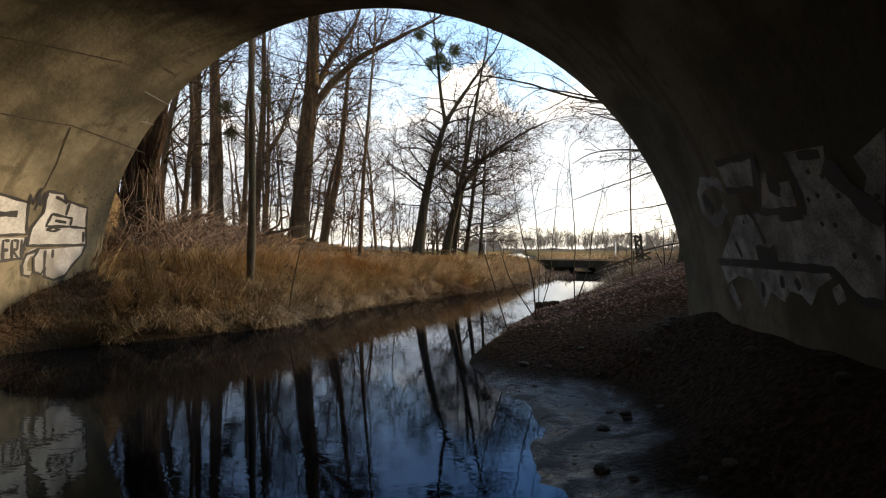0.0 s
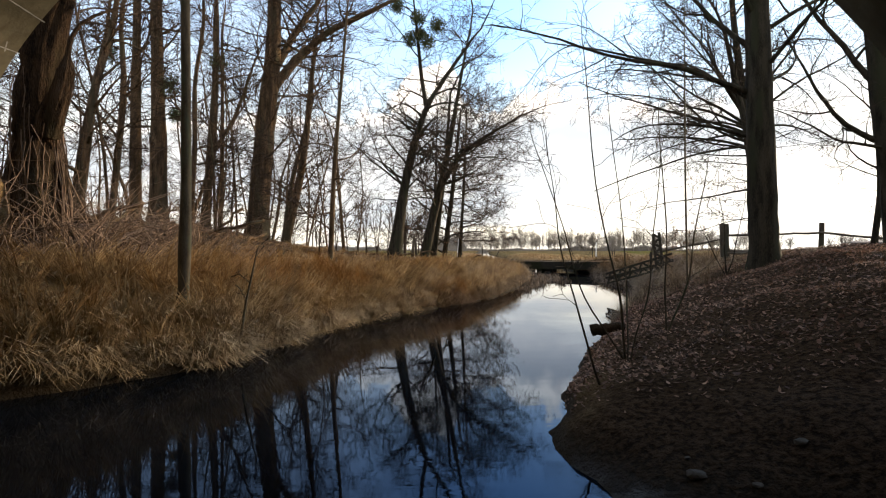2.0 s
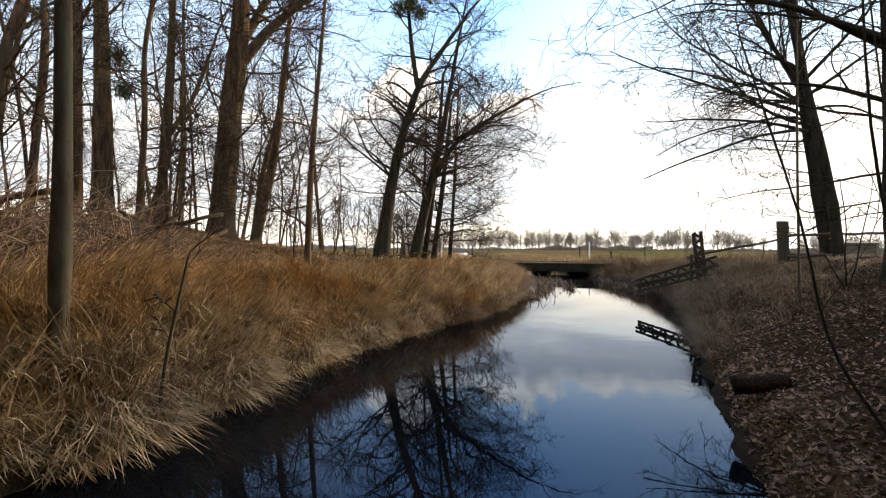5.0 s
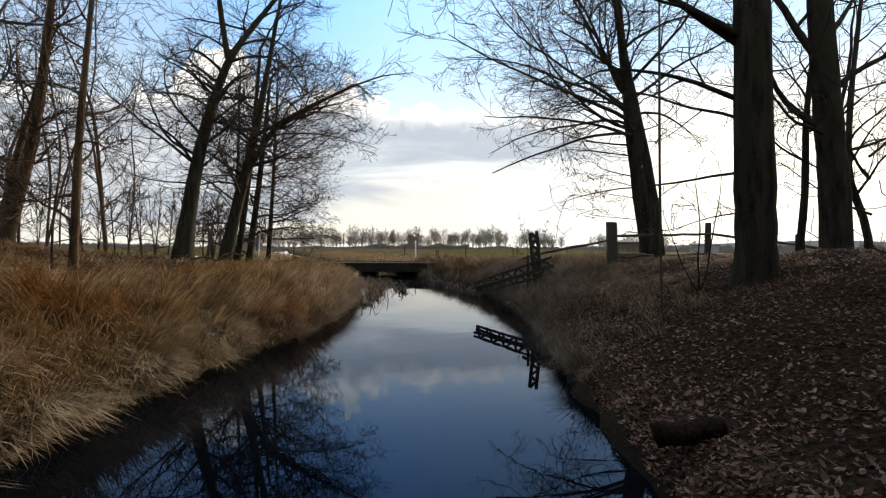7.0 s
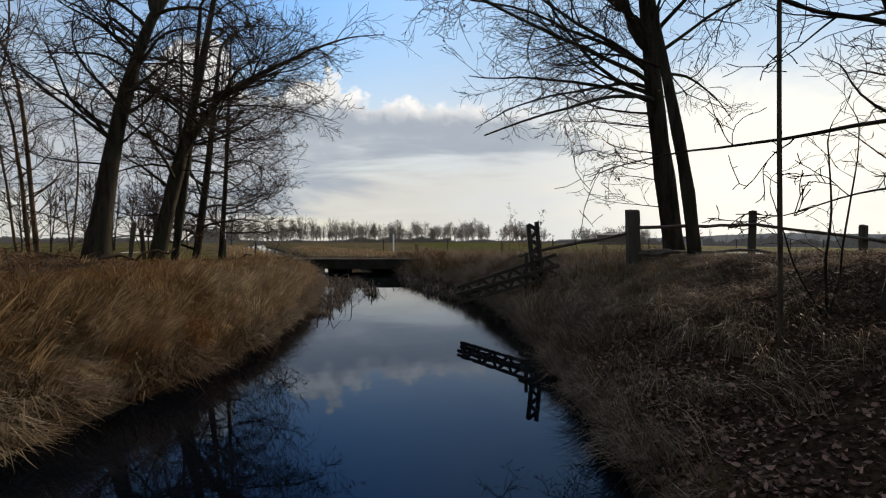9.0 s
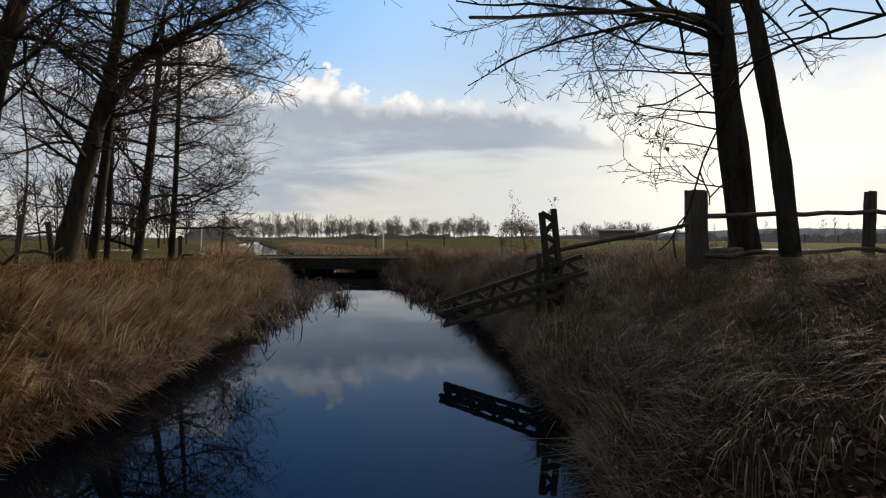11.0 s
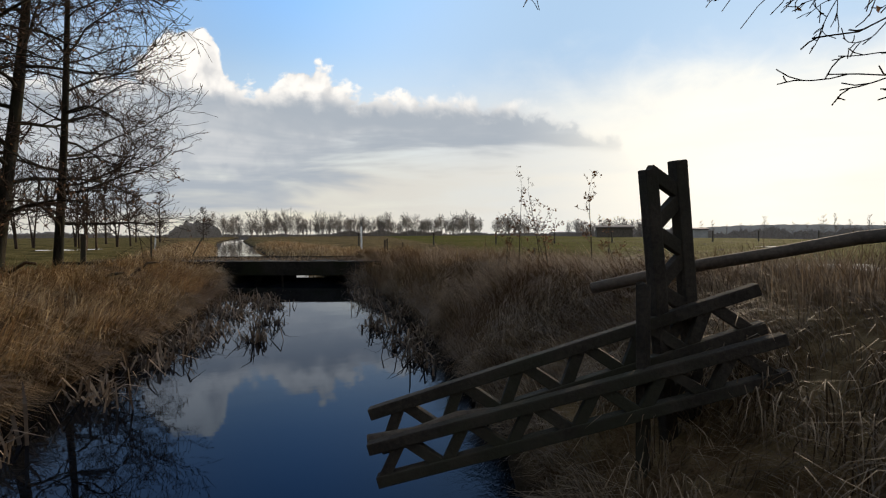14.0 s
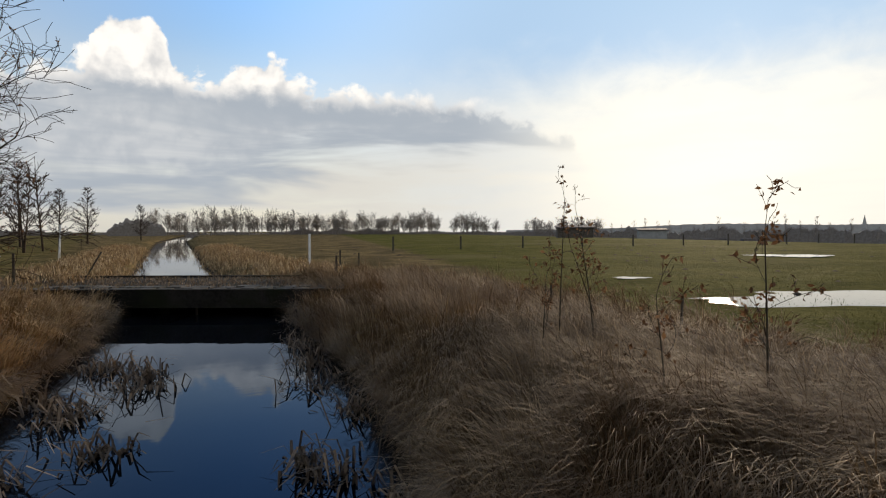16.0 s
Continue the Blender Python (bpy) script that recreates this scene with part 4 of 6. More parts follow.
# ---- young shrubs with dry leaves on the field's edge ----
for i, (x, y, h, lean, lv) in enumerate(((10.3, 26.3, .95, .05, 110), (10.72, 26.5, 1.75, .08, 40), (11.5, 26.6, 1.1, -.45, 220), (11.2, 26.4, 1.55, -.3, 170), (10.27, 23.97, 1.3, -.08, 90), (9.9, 24.5, .8, -.12, 25), (11.2, 24.4, .6, -.2, 20))):
    tree((x, y), [[(0, 0, 0, .010), (lean * 0.4, 0, h * 0.5, .007), (lean, 0, h, .0035)]], 6, "young oak sapling with withered leaves in dry grass", 300 + i, limb_len=0.45, limb_from=0.35, spread=(0.6, 1.1), bark=M_BARK_YOUNG, flare=1.1, depth=2, sides=5,
         thin=0.0018, dens=0.9, leaves=lv, leaf_size=(0.017, 0.033), leaf_rep=4, group="field edge saplings", category="sapling")


# ---- fence and lattice ----
def post(at, wx, wy, h, label, seed, name="fence_post", lean=(0, 0), mat=None, turn=0.0, group="fence posts", category="fence post"):
    """A squared post with worn, chamfered edges and an uneven top."""
    rnd = random.Random(seed)
    bm = box_bm(wx, wy, h + 0.35, min(wx, wy) * 0.14)
    bmesh.ops.subdivide_edges(bm, edges=[e for e in bm.edges if abs(e.verts[0].co.z - e.verts[1].co.z) > h * 0.6], cuts=6)
    for v in bm.verts:
        s = (v.co.z + (h + 0.35) / 2) / h
        v.co.x += lean[0] * s + rnd.uniform(-1, 1) * wx * 0.03
        v.co.y += lean[1] * s + rnd.uniform(-1, 1) * wy * 0.03
        if s > 1.2:
            v.co.z += rnd.uniform(-0.02, 0.015)
    me = bpy.data.meshes.new(name)
    bm.to_mesh(me)
    bm.free()
    me.materials.append(mat or M_WOOD)
    o = new(name, me)
    o.location = (at[0], at[1], float(ground_z(*at)) + h / 2 - 0.175)
    o.rotation_euler = (0, 0, radians(turn))
    return tagged(o, label, category, group)


def pole(name, a, b, r, mat, label, category, group="", wob=0.012, seed=0, n=8, taper=0.8):
    rng = np.random.default_rng(seed)
    a, b = np.array(a, float), np.array(b, float)
    t = np.linspace(0, 1, n)[:, None]
    pts = a + (b - a) * t
    pts[1:-1] += rng.normal(size=(n - 2, 3)) * wob
    tb = Tubes()
    ends = np.concatenate([pts[:1], pts, pts[-1:]])
    rr = np.concatenate([[0.001], np.linspace(r, r * taper, n) * (1 + 0.06 * rng.normal(size=n)), [0.001]])
    d = unit(b - a) * 0.004
    ends[0] -= d
    ends[-1] += d
    tb.add(ends, rr, 7)
    return tagged(new(name, tb.mesh(name, mat)), label, category, group)


P1, P2, P3, P4 = (8.42, 18.55), (10.6, 17.68), (12.75, 16.8), (14.9, 15.9)
post(P1, 0.23, 0.2, 1.02, "thick weathered square fence post", 1, turn=-25, lean=(-0.03, 0))
post(P2, 0.11, 0.11, 0.95, "thin weathered fence post", 2, turn=-20, lean=(0.03, 0))
post(P3, 0.12, 0.12, 0.95, "thin weathered fence post", 3, turn=-30)
post(P4, 0.12, 0.12, 0.95, "thin weathered fence post", 4, turn=-30)
pole("fence_rail", (6.97, 20.34, 1.30), (8.36, 18.5, 1.80), 0.037, M_RAIL, "rough grey pole rail sloping down to the stream", "fence rail", "fence rails", seed=1, wob=0.03)
zs = [float(ground_z(*p)) for p in (P1, P2, P3, P4)]
for i, (a, b) in enumerate(((P1, P2), (P2, P3), (P3, P4))):
    for k, up in enumerate((0.68, 0.18)):
        pole("fence_rail", (a[0], a[1] - 0.1, zs[i] + up), (b[0], b[1] - 0.1, zs[i + 1] + up), 0.036, M_RAIL, "rough grey pole rail between the fence posts", "fence rail", "fence rails", seed=5 + 2 * i + k)
pole("fence_rail", (8.5, 18.7, float(ground_z(8.5, 18.7)) + .22), (9.9, 19.0, float(ground_z(9.9, 19.0)) + .12), 0.05, M_RAIL, "rough rail lying against the post", "fence rail", "fence rails", seed=12)


def bar_mesh(name, a, b, w, d, face):
    """A bar from a to b, w wide across face's plane and d deep along face."""
    a, b, face = Vector(a), Vector(b), Vector(face).normalized()
    ax = (b - a).normalized()
    s = ax.cross(face).normalized()
    bm = box_bm(w, d, (b - a).length, min(w, d) * 0.12)
    m = Matrix((s, face, ax)).transposed().to_4x4()
    m.translation = (a + b) / 2
    bmesh.ops.transform(bm, matrix=m, verts=bm.verts[:])
    return bm


def lattice(name, a, b, across, gap, label, parts=("upright", "brace"), cell=0.17, w=0.06, d=0.07, category="lattice beam", group=""):
    """Two parallel chords joined by zigzag braces. a, b: ends of the first chord; across: the way to the second."""
    a, b, across = Vector(a), Vector(b), Vector(across).normalized()
    ax = (b - a).normalized()
    across = (across - ax * across.dot(ax)).normalized()
    face = ax.cross(across)
    top = empty(name, tuple(a), label, category, group)
    z = Vector((0, 0, 0))
    ln = (b - a).length
    part(parts[0], bar_mesh(name, z, ax * ln, w, d, face), M_LATTICE, top)
    part(parts[0], bar_mesh(name, across * gap, across * gap + ax * (ln + 0.03), w, d, face), M_LATTICE, top)
    n = int(ln / cell)
    for i in range(n):
        p, q = (0, gap) if i % 2 == 0 else (gap, 0)
        part(parts[1], bar_mesh(name, across * p + ax * (cell * (i + 0.15)), across * q + ax * (cell * (i + 1.05)), w * 0.95, d * 0.7, face), M_LATTICE, top)
    return top


lattice("lattice_post", (7.04, 19.78, 0.15), (6.82, 19.77, 1.95), (1, -0.15, 0), 0.185, "dark weathered lattice post at the water's edge", category="lattice post", cell=0.15, w=0.072)
lattice("lattice_beam", (5.68, 20.52, 0.50), (7.34, 19.50, 1.16), (0, 0, 1), 0.19, "dark weathered lattice beam reaching out over the water", ("chord", "brace"), cell=0.165, w=0.062, group="lattice beams")
lattice("lattice_beam", (5.60, 20.36, 0.40), (7.28, 19.34, 0.96), (0, 0, 1), 0.17, "dark weathered lattice beam reaching out over the water", ("chord", "brace"), cell=0.165, w=0.058, group="lattice beams")
pole("brace_pole", (5.58, 20.46, 0.58), (7.0, 19.66, 0.93), 0.025, M_RAIL, "thin pole lying along the lattice beams", "pole", seed=30)
post((6.74, 19.72), 0.055, 0.05, 0.95, "short rough stake beside the lattice post", 6, name="stake", turn=10, mat=M_LATTICE, group="stakes", category="stake")

# posts by the grove and the culvert
post((2.62, 37.3), 0.14, 0.12, 1.1, "weathered grey fence post at the pasture", 8, lean=(.03, 0))
post((-0.55, 27.3), 0.10, 0.10, 1.0, "old leaning fence post beside the tree", 9, lean=(.12, 0))
post((-0.2, 29.6), 0.12, 0.12, 1.1, "old leaning fence post beside the tree", 10, lean=(-.1, 0))
for i, (x, y, h, lean) in enumerate(((4.4, 40.4, 1.0, (0, 0)), (8.5, 37.75, .9, (0, 0)), (9.5, 44.2, .8, (.05, 0)), (14.9, 44.0, .75, (0, 0)), (13.0, 39.4, .7, (0, 0)), (5.7, 45.0, .95, (.5, 0)), (16.8, 46.5, .6, (0, 0)), (13.1, 26.65, .62, (.02, 0)), (13.0, 29.1, .5, (0, 0)))):
    post((x, y), 0.06 if y > 35 else 0.028, 0.05 if y > 35 else 0.028, h, "thin dark fence stake in the grass", 60 + i, name="stake", lean=lean, group="stakes", category="stake")
post((14.9, 48.0), 0.09, 0.09, 1.45, "white marker post in the field", 20, name="marker_post", mat=M_WHITE, group="marker posts", category="post")
post((4.4, 58.5), 0.09, 0.09, 2.0, "pale leaning marker post by the stream", 21, name="marker_post", mat=M_WHITE, lean=(.1, 0), group="marker posts", category="post")
rng = np.random.default_rng(9)
for i in range(16):
    x, y = 21 + i * 6.5, 66 - i * 1.2 + rng.uniform(-1, 1)
    post((x, y), 0.12, 0.12, 1.2, "far dark fence post in the pasture", 80 + i, group="pasture posts")

# ---- farm crossing over the stream ----
F_AX, R_AX, C_MID = Vector((0.523, 0.852, 0)), Vector((0.852, -0.523, 0)), Vector((8.56, 37.5, 0))


def deck_at(s, k, z):
    p = C_MID + R_AX * s + F_AX * k
    return (p.x, p.y, z)


def block(name, s0, s1, k0, k1, z0, z1, mat, parent, label=""):
    vs = [deck_at(s, k, z) for z in (z0, z1) for s, k in ((s0, k0), (s1, k0), (s1, k1), (s0, k1))]
    return child(name, mesh_of(name, vs, [(0, 3, 2, 1), (4, 5, 6, 7), (0, 1, 5, 4), (1, 2, 6, 5), (2, 3, 7, 6), (3, 0, 4, 7)], mat), parent, label)


crossing = empty("farm_bridge", (0, 0, 0), "low grass-grown concrete farm bridge over the stream", "bridge")
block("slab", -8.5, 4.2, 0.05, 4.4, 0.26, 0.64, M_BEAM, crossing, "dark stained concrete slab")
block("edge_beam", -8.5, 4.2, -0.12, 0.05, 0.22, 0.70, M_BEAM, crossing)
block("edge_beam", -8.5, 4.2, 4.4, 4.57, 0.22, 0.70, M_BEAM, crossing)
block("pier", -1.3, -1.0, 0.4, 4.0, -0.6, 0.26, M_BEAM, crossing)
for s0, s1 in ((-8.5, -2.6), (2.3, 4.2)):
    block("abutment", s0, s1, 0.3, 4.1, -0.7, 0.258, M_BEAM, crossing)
rng = np.random.default_rng(3)
for i in range(26):
    s, k = -7.5 + i * 0.45 + rng.uniform(-.1, .1), 0.12 + rng.uniform(0, 0.1)
    for kk in (k, k + 0.55):
        block("stone", s, s + rng.uniform(.28, .4), kk, kk + rng.uniform(.28, .45), 0.60, 0.66 + rng.uniform(0, .05), M_DECK, crossing)

# ---- graffiti and marks on the vault ----
# graffiti and marks on the vault, as (degrees over the arch, metres in from the mouth)
MARKS_W = {}
MARKS_W["white"] = []
MARKS_W["white"].append([(157.0, 1.34), (157.2, 1.05), (158.6, 0.97), (159.8, 0.52), (168.3, 0.39), (168.6, 1.47), (164.9, 1.46), (161.6, 1.31)])
MARKS_W["white"].append([(158.2, 2.24), (158.7, 2.07), (159.8, 1.62), (166.3, 1.53), (166.6, 1.94), (166.7, 2.1)])
MARKS_W["white"].append([(169.5, 1.16), (168.7, 0.42), (170.6, 0.44), (172.7, 0.62), (175.4, 0.75), (176.1, 0.93), (175.3, 1.09), (174.4, 1.31), (171.7, 1.35), (169.4, 1.28)])
MARKS_W["white"].append([(167.3, 2.1), (167.0, 1.53), (171.2, 1.54), (171.7, 1.89), (171.8, 2.05)])
MARKS_W["black"] = []
MARKS_W["black"].append([(156.9, 1.34), (157.1, 1.04), (158.5, 0.97), (159.7, 0.51), (168.4, 0.37), (168.7, 1.48), (164.9, 1.47), (161.6, 1.32), (156.9, 1.34)])
MARKS_W["black"].append([(158.0, 2.25), (158.6, 2.07), (159.7, 1.61), (166.3, 1.53), (166.7, 1.94), (166.8, 2.1)])
MARKS_W["black"].append([(161.7, 1.16), (162.4, 0.77), (164.3, 0.77), (164.4, 1.22), (161.7, 1.16)])
MARKS_W["black"].append([(164.3, 0.75), (164.5, 0.43)])
MARKS_W["black"].append([(165.1, 1.2), (164.6, 1.09), (165.0, 0.95), (165.5, 1.08), (165.1, 1.2)])
MARKS_W["black"].append([(169.2, 1.28), (171.3, 1.35), (174.3, 1.32), (174.8, 1.2), (173.4, 1.12)])
MARKS_W["black"].append([(169.7, 1.16), (171.7, 1.15), (175.4, 1.13), (176.2, 0.96), (175.5, 0.75), (172.7, 0.58), (170.8, 0.44), (168.4, 0.37)])
MARKS_W["black"].append([(169.5, 1.29), (170.5, 1.48), (172.8, 1.54), (174.8, 1.51), (175.2, 1.39)])
MARKS_W["black"].append([(160.5, 1.6), (157.9, 1.61), (160.0, 1.53), (156.5, 1.48), (159.4, 1.45), (161.2, 1.48)])
MARKS_W["black"].append([(157.9, 1.18), (158.4, 1.05), (159.1, 0.94)])
MARKS_W["black"].append([(159.0, 0.89), (161.8, 0.9)])
MARKS_W["black"].append([(165.3, 0.48), (167.7, 0.44)])
MARKS_W["black"].append([(169.5, 1.02), (171.3, 1.01)])
MARKS_W["black"].append([(171.8, 1.89), (171.3, 1.56), (166.9, 1.52)])
MARKS_W["black"].append([(163.1, 1.08), (163.4, 0.86)])
MARKS_W["black"].append([(171.8, 1.85), (167.7, 1.88), (167.7, 1.78)])
MARKS_W["black"].append([(169.6, 1.86), (169.6, 1.78)])
MARKS_W["black"].append([(171.6, 1.71), (167.6, 1.74), (167.7, 1.65), (169.4, 1.64), (169.6, 1.72), (171.6, 1.59)])
MARKS_W["black"].append([(171.6, 1.55), (167.4, 1.59)])
MARKS_W["black"].append([(169.4, 1.57), (169.4, 1.5)])
MARKS_W["blackwide"] = []
MARKS_W["blackwide"].append([(162.6, 2.16), (162.5, 2.0), (162.2, 1.74)])
MARKS_W["blackwide"].append([(157.4, 1.34), (160.1, 1.43)])
MARKS_W["pale"] = []
MARKS_W["pale"].append([(169.8, 1.31), (170.5, 1.44), (172.6, 1.51), (174.2, 1.48), (174.8, 1.39)])
MARKS_W["crack"] = []
MARKS_W["crack"].append([(143.6, 2.48), (143.2, 2.01), (142.3, 1.43), (143.0, 0.69), (144.2, -0.27)])
MARKS_W["crack"].append([(130.9, 2.96), (129.1, 2.37), (126.2, 1.35)])
MARKS_W["crack"].append([(142.7, 1.42), (150.9, 1.36), (156.0, 1.41), (159.9, 1.56)])
MARKS_W["crack"].append([(123.5, 0.38), (123.3, 0.67)])
MARKS_W["crack"].append([(171.3, 0.16), (174.7, 0.23)])
MARKS_W["scratch"] = []
MARKS_W["scratch"].append([(130.0, 0.62), (130.8, -0.04)])
MARKS_W["scratch"].append([(136.8, 0.26), (136.6, -0.03)])
MARKS_W["scratch"].append([(135.7, 0.17), (137.2, 0.13)])
MARKS_W["pit"] = []
MARKS_W["pit"].append([(156.3, 0.77)])
MARKS_W["pit"].append([(157.6, 0.62)])
MARKS_W["pit"].append([(157.2, 0.51)])
MARKS_W["pit"].append([(156.4, 0.41)])
MARKS_W["pit"].append([(157.2, 0.27)])
MARKS_W["pit"].append([(159.2, 0.4)])
MARKS_W["pit"].append([(159.9, 0.21)])
MARKS_W["pit"].append([(158.4, 0.13)])
MARKS_W["pit"].append([(154.8, 0.7)])
MARKS_W["pit"].append([(154.8, 0.87)])
MARKS_W["pit"].append([(154.4, 0.45)])
MARKS_W["pit"].append([(155.5, 0.25)])
MARKS_W["pit"].append([(156.7, 0.09)])
MARKS_W["pit"].append([(152.4, 0.1)])
MARKS_W["pit"].append([(150.0, 0.36)])
MARKS_W["pit"].append([(147.9, 0.37)])
MARKS_W["pit"].append([(147.0, 0.32)])
MARKS_W["pit"].append([(162.3, 0.08)])
MARKS_W["pit"].append([(163.1, 0.18)])
MARKS_W["pit"].append([(163.8, 0.29)])
MARKS_W["pit"].append([(165.1, 0.12)])
MARKS_W["pit"].append([(152.2, 0.73)])
MARKS_W["pit"].append([(143.5, 0.39)])
MARKS_W["pit"].append([(140.2, 0.43)])
MARKS_W["pit"].append([(155.8, 0.92)])
MARKS_W["pit"].append([(159.4, 0.64)])
MARKS_E = {}
MARKS_E["white"] = []
MARKS_E["white"].append([(20.4, 1.82), (19.7, 2.46), (16.9, 2.32), (17.5, 1.82)])
MARKS_E["white"].append([(18.1, 2.44), (18.0, 2.55), (15.2, 2.4), (15.1, 2.6), (16.7, 2.71), (16.7, 2.83), (14.4, 2.8), (14.6, 2.28)])
MARKS_E["white"].append([(19.1, 2.88), (18.6, 3.32), (17.1, 3.26), (15.5, 3.36), (14.0, 3.39), (12.5, 3.57), (7.0, 3.43), (6.8, 3.27), (7.4, 3.14), (9.1, 3.04), (9.4, 2.43), (9.5, 1.22), (12.6, 1.59), (14.4, 1.81), (14.3, 2.22), (13.9, 2.88), (16.3, 2.88)])
MARKS_E["white"].append([(17.2, 3.52), (18.4, 3.82), (13.5, 3.61), (14.7, 3.5), (15.7, 3.56)])
MARKS_E["white"].append([(8.5, 1.18), (6.3, 1.27), (7.5, 1.56), (7.1, 1.82), (3.9, 1.97), (6.2, 2.13), (5.4, 2.33), (6.6, 2.43), (6.4, 2.58), (5.5, 2.69), (7.3, 2.81), (8.2, 2.98), (8.6, 2.96), (8.5, 2.2)])
MARKS_E["whitestroke"] = []
MARKS_E["whitestroke"].append([(17.9, 1.76), (18.8, 1.62), (19.0, 1.36), (17.8, 1.16), (15.7, 1.11), (14.1, 1.25), (14.4, 1.48), (15.6, 1.66)])
MARKS_E["whitestroke"].append([(6.0, 1.33), (4.5, 1.45), (3.6, 1.5)])
MARKS_E["whitestroke"].append([(7.6, 3.01), (6.3, 3.05)])
MARKS_E["black"] = []
MARKS_E["black"].append([(9.0, 1.15), (9.0, 2.42), (8.9, 3.02), (7.3, 3.16), (6.6, 3.27), (6.7, 3.42)])
MARKS_E["black"].append([(18.3, 2.47), (14.4, 2.27), (13.9, 2.88), (16.1, 2.89), (18.9, 2.88)])
MARKS_E["black"].append([(17.3, 1.81), (16.7, 2.32), (19.6, 2.49)])
MARKS_E["black"].append([(20.5, 1.83), (20.3, 2.13), (19.9, 2.51)])
MARKS_E["black"].append([(13.6, 2.54), (13.5, 2.84)])
MARKS_E["black"].append([(18.5, 3.03), (18.1, 3.26)])
MARKS_E["black"].append([(15.7, 2.0), (13.9, 2.13), (11.2, 2.21)])
MARKS_E["black"].append([(11.5, 1.65), (9.7, 1.72)])
MARKS_E["black"].append([(8.0, 2.35), (6.8, 2.34)])
MARKS_E["black"].append([(7.1, 2.02), (5.5, 2.0)])
MARKS_E["black"].append([(7.8, 2.54), (6.9, 2.59)])
MARKS_E["blackwide"] = []
MARKS_E["blackwide"].append([(17.3, 3.26), (15.5, 3.36), (14.0, 3.46), (12.7, 3.58)])
MARKS_E["blackwide"].append([(17.3, 1.24), (16.2, 1.33), (15.1, 1.36)])
MARKS_E["blackwide"].append([(10.0, 2.02), (10.1, 2.34)])
MARKS_E["blackwide"].append([(17.5, 2.64), (15.8, 2.58)])
MARKS_E["dot"] = []
MARKS_E["dot"].append([(17.0, 3.08)])
MARKS_E["dot"].append([(16.4, 3.2)])
MARKS_E["dot"].append([(15.0, 3.08)])
MARKS_E["dot"].append([(14.7, 3.28)])
MARKS_E["dot"].append([(14.1, 3.4)])
MARKS_E["dot"].append([(12.7, 3.03)])
MARKS_E["dot"].append([(12.5, 3.16)])
MARKS_E["dot"].append([(14.2, 3.59)])
MARKS_E["dot"].append([(10.0, 3.46)])
MARKS_E["dot"].append([(14.8, 2.97)])
MARKS_E["dot"].append([(13.6, 1.93)])
MARKS_E["dot"].append([(10.1, 3.26)])


def decal(name, poly, mat, off, parent):
    """A patch of paint on the vault, from an outline in its own measure."""
    bm = bmesh.new()
    f = bm.faces.new([bm.verts.new((a * 0.075, k, 0)) for a, k in poly])
    bmesh.ops.triangulate(bm, faces=[f])
    bmesh.ops.subdivide_edges(bm, edges=bm.edges[:], cuts=4, use_grid_fill=True)
    for v in bm.verts:
        v.co = on_vault(v.co.x / 0.075, v.co.y, off)
    return part(name, bm, mat, parent)


def stroke(name, line, w, mat, off, parent):
    """A painted stroke of width w metres along a line on the vault."""
    pts = [np.array((a * 0.075, k)) for a, k in line]
    fine = []
    for p, q in zip(pts, pts[1:]):
        m = max(2, int(np.linalg.norm(q - p) / 0.08))
        fine += [p + (q - p) * i / m for i in range(m)]
    fine.append(pts[-1])
    vs, fs = [], []
    for i, p in enumerate(fine):
        d = unit(fine[min(i + 1, len(fine) - 1)] - fine[max(i - 1, 0)])
        nrm = np.array((-d[1], d[0])) * w / 2 * (1 + 0.25 * math.sin(i * 1.7))
        for s in (-1, 1):
            q = p + nrm * s
            vs.append(on_vault(q[0] / 0.075, q[1], off))
        if i:
            fs.append((2 * i - 2, 2 * i - 1, 2 * i + 1, 2 * i))
    return child(name, mesh_of(name, [tuple(v) for v in vs], fs, mat), parent)


M_CRACK = material("dark_crack", ((0.03, 0.026, 0.02), (0.07, 0.06, 0.045)), 0.95, bump=0.0)
mural_w = empty("graffiti", (0, 0, 0), "white and black spray-painted graffiti on the sunlit vault wall", "graffiti", "graffiti")
mural_e = empty("graffiti", (0, 0, 0), "white and black spray-painted graffiti on the shaded vault wall", "graffiti", "graffiti")
for p in MARKS_W["white"]:
    decal("paint_fill", p, M_SPRAY_WHITE, 0.004, mural_w)
for p in MARKS_W["pale"]:
    stroke("letter", p, 0.10, M_SPRAY_WHITE, 0.006, mural_w)
for p in MARKS_W["blackwide"]:
    stroke("outline", p, 0.09, M_SPRAY_BLACK, 0.008, mural_w)
for p in MARKS_W["black"]:
    stroke("outline", p, 0.045, M_SPRAY_BLACK, 0.008, mural_w)
for p in MARKS_E["white"]:
    decal("paint_fill", p, M_SPRAY_SHADED, 0.004, mural_e)
for p in MARKS_E["whitestroke"]:
    stroke("letter", p, 0.10, M_SPRAY_SHADED, 0.006, mural_e)
for p in MARKS_E["black"]:
    stroke("outline", p, 0.055, M_SPRAY_BLACK, 0.008, mural_e)
for p in MARKS_E["blackwide"]:
    stroke("outline", p, 0.13, M_SPRAY_BLACK, 0.008, mural_e)
for (q,) in MARKS_E["dot"]:
    decal("dot", [(q[0] + 0.26 * math.sin(t), q[1] + 0.024 * math.cos(t)) for t in (0, 1.05, 2.1, 3.14, 4.2, 5.25)], M_SPRAY_BLACK, 0.008, mural_e)
for p in MARKS_W["crack"]:
    stroke("crack", p, 0.018, M_CRACK, 0.008, bridge)
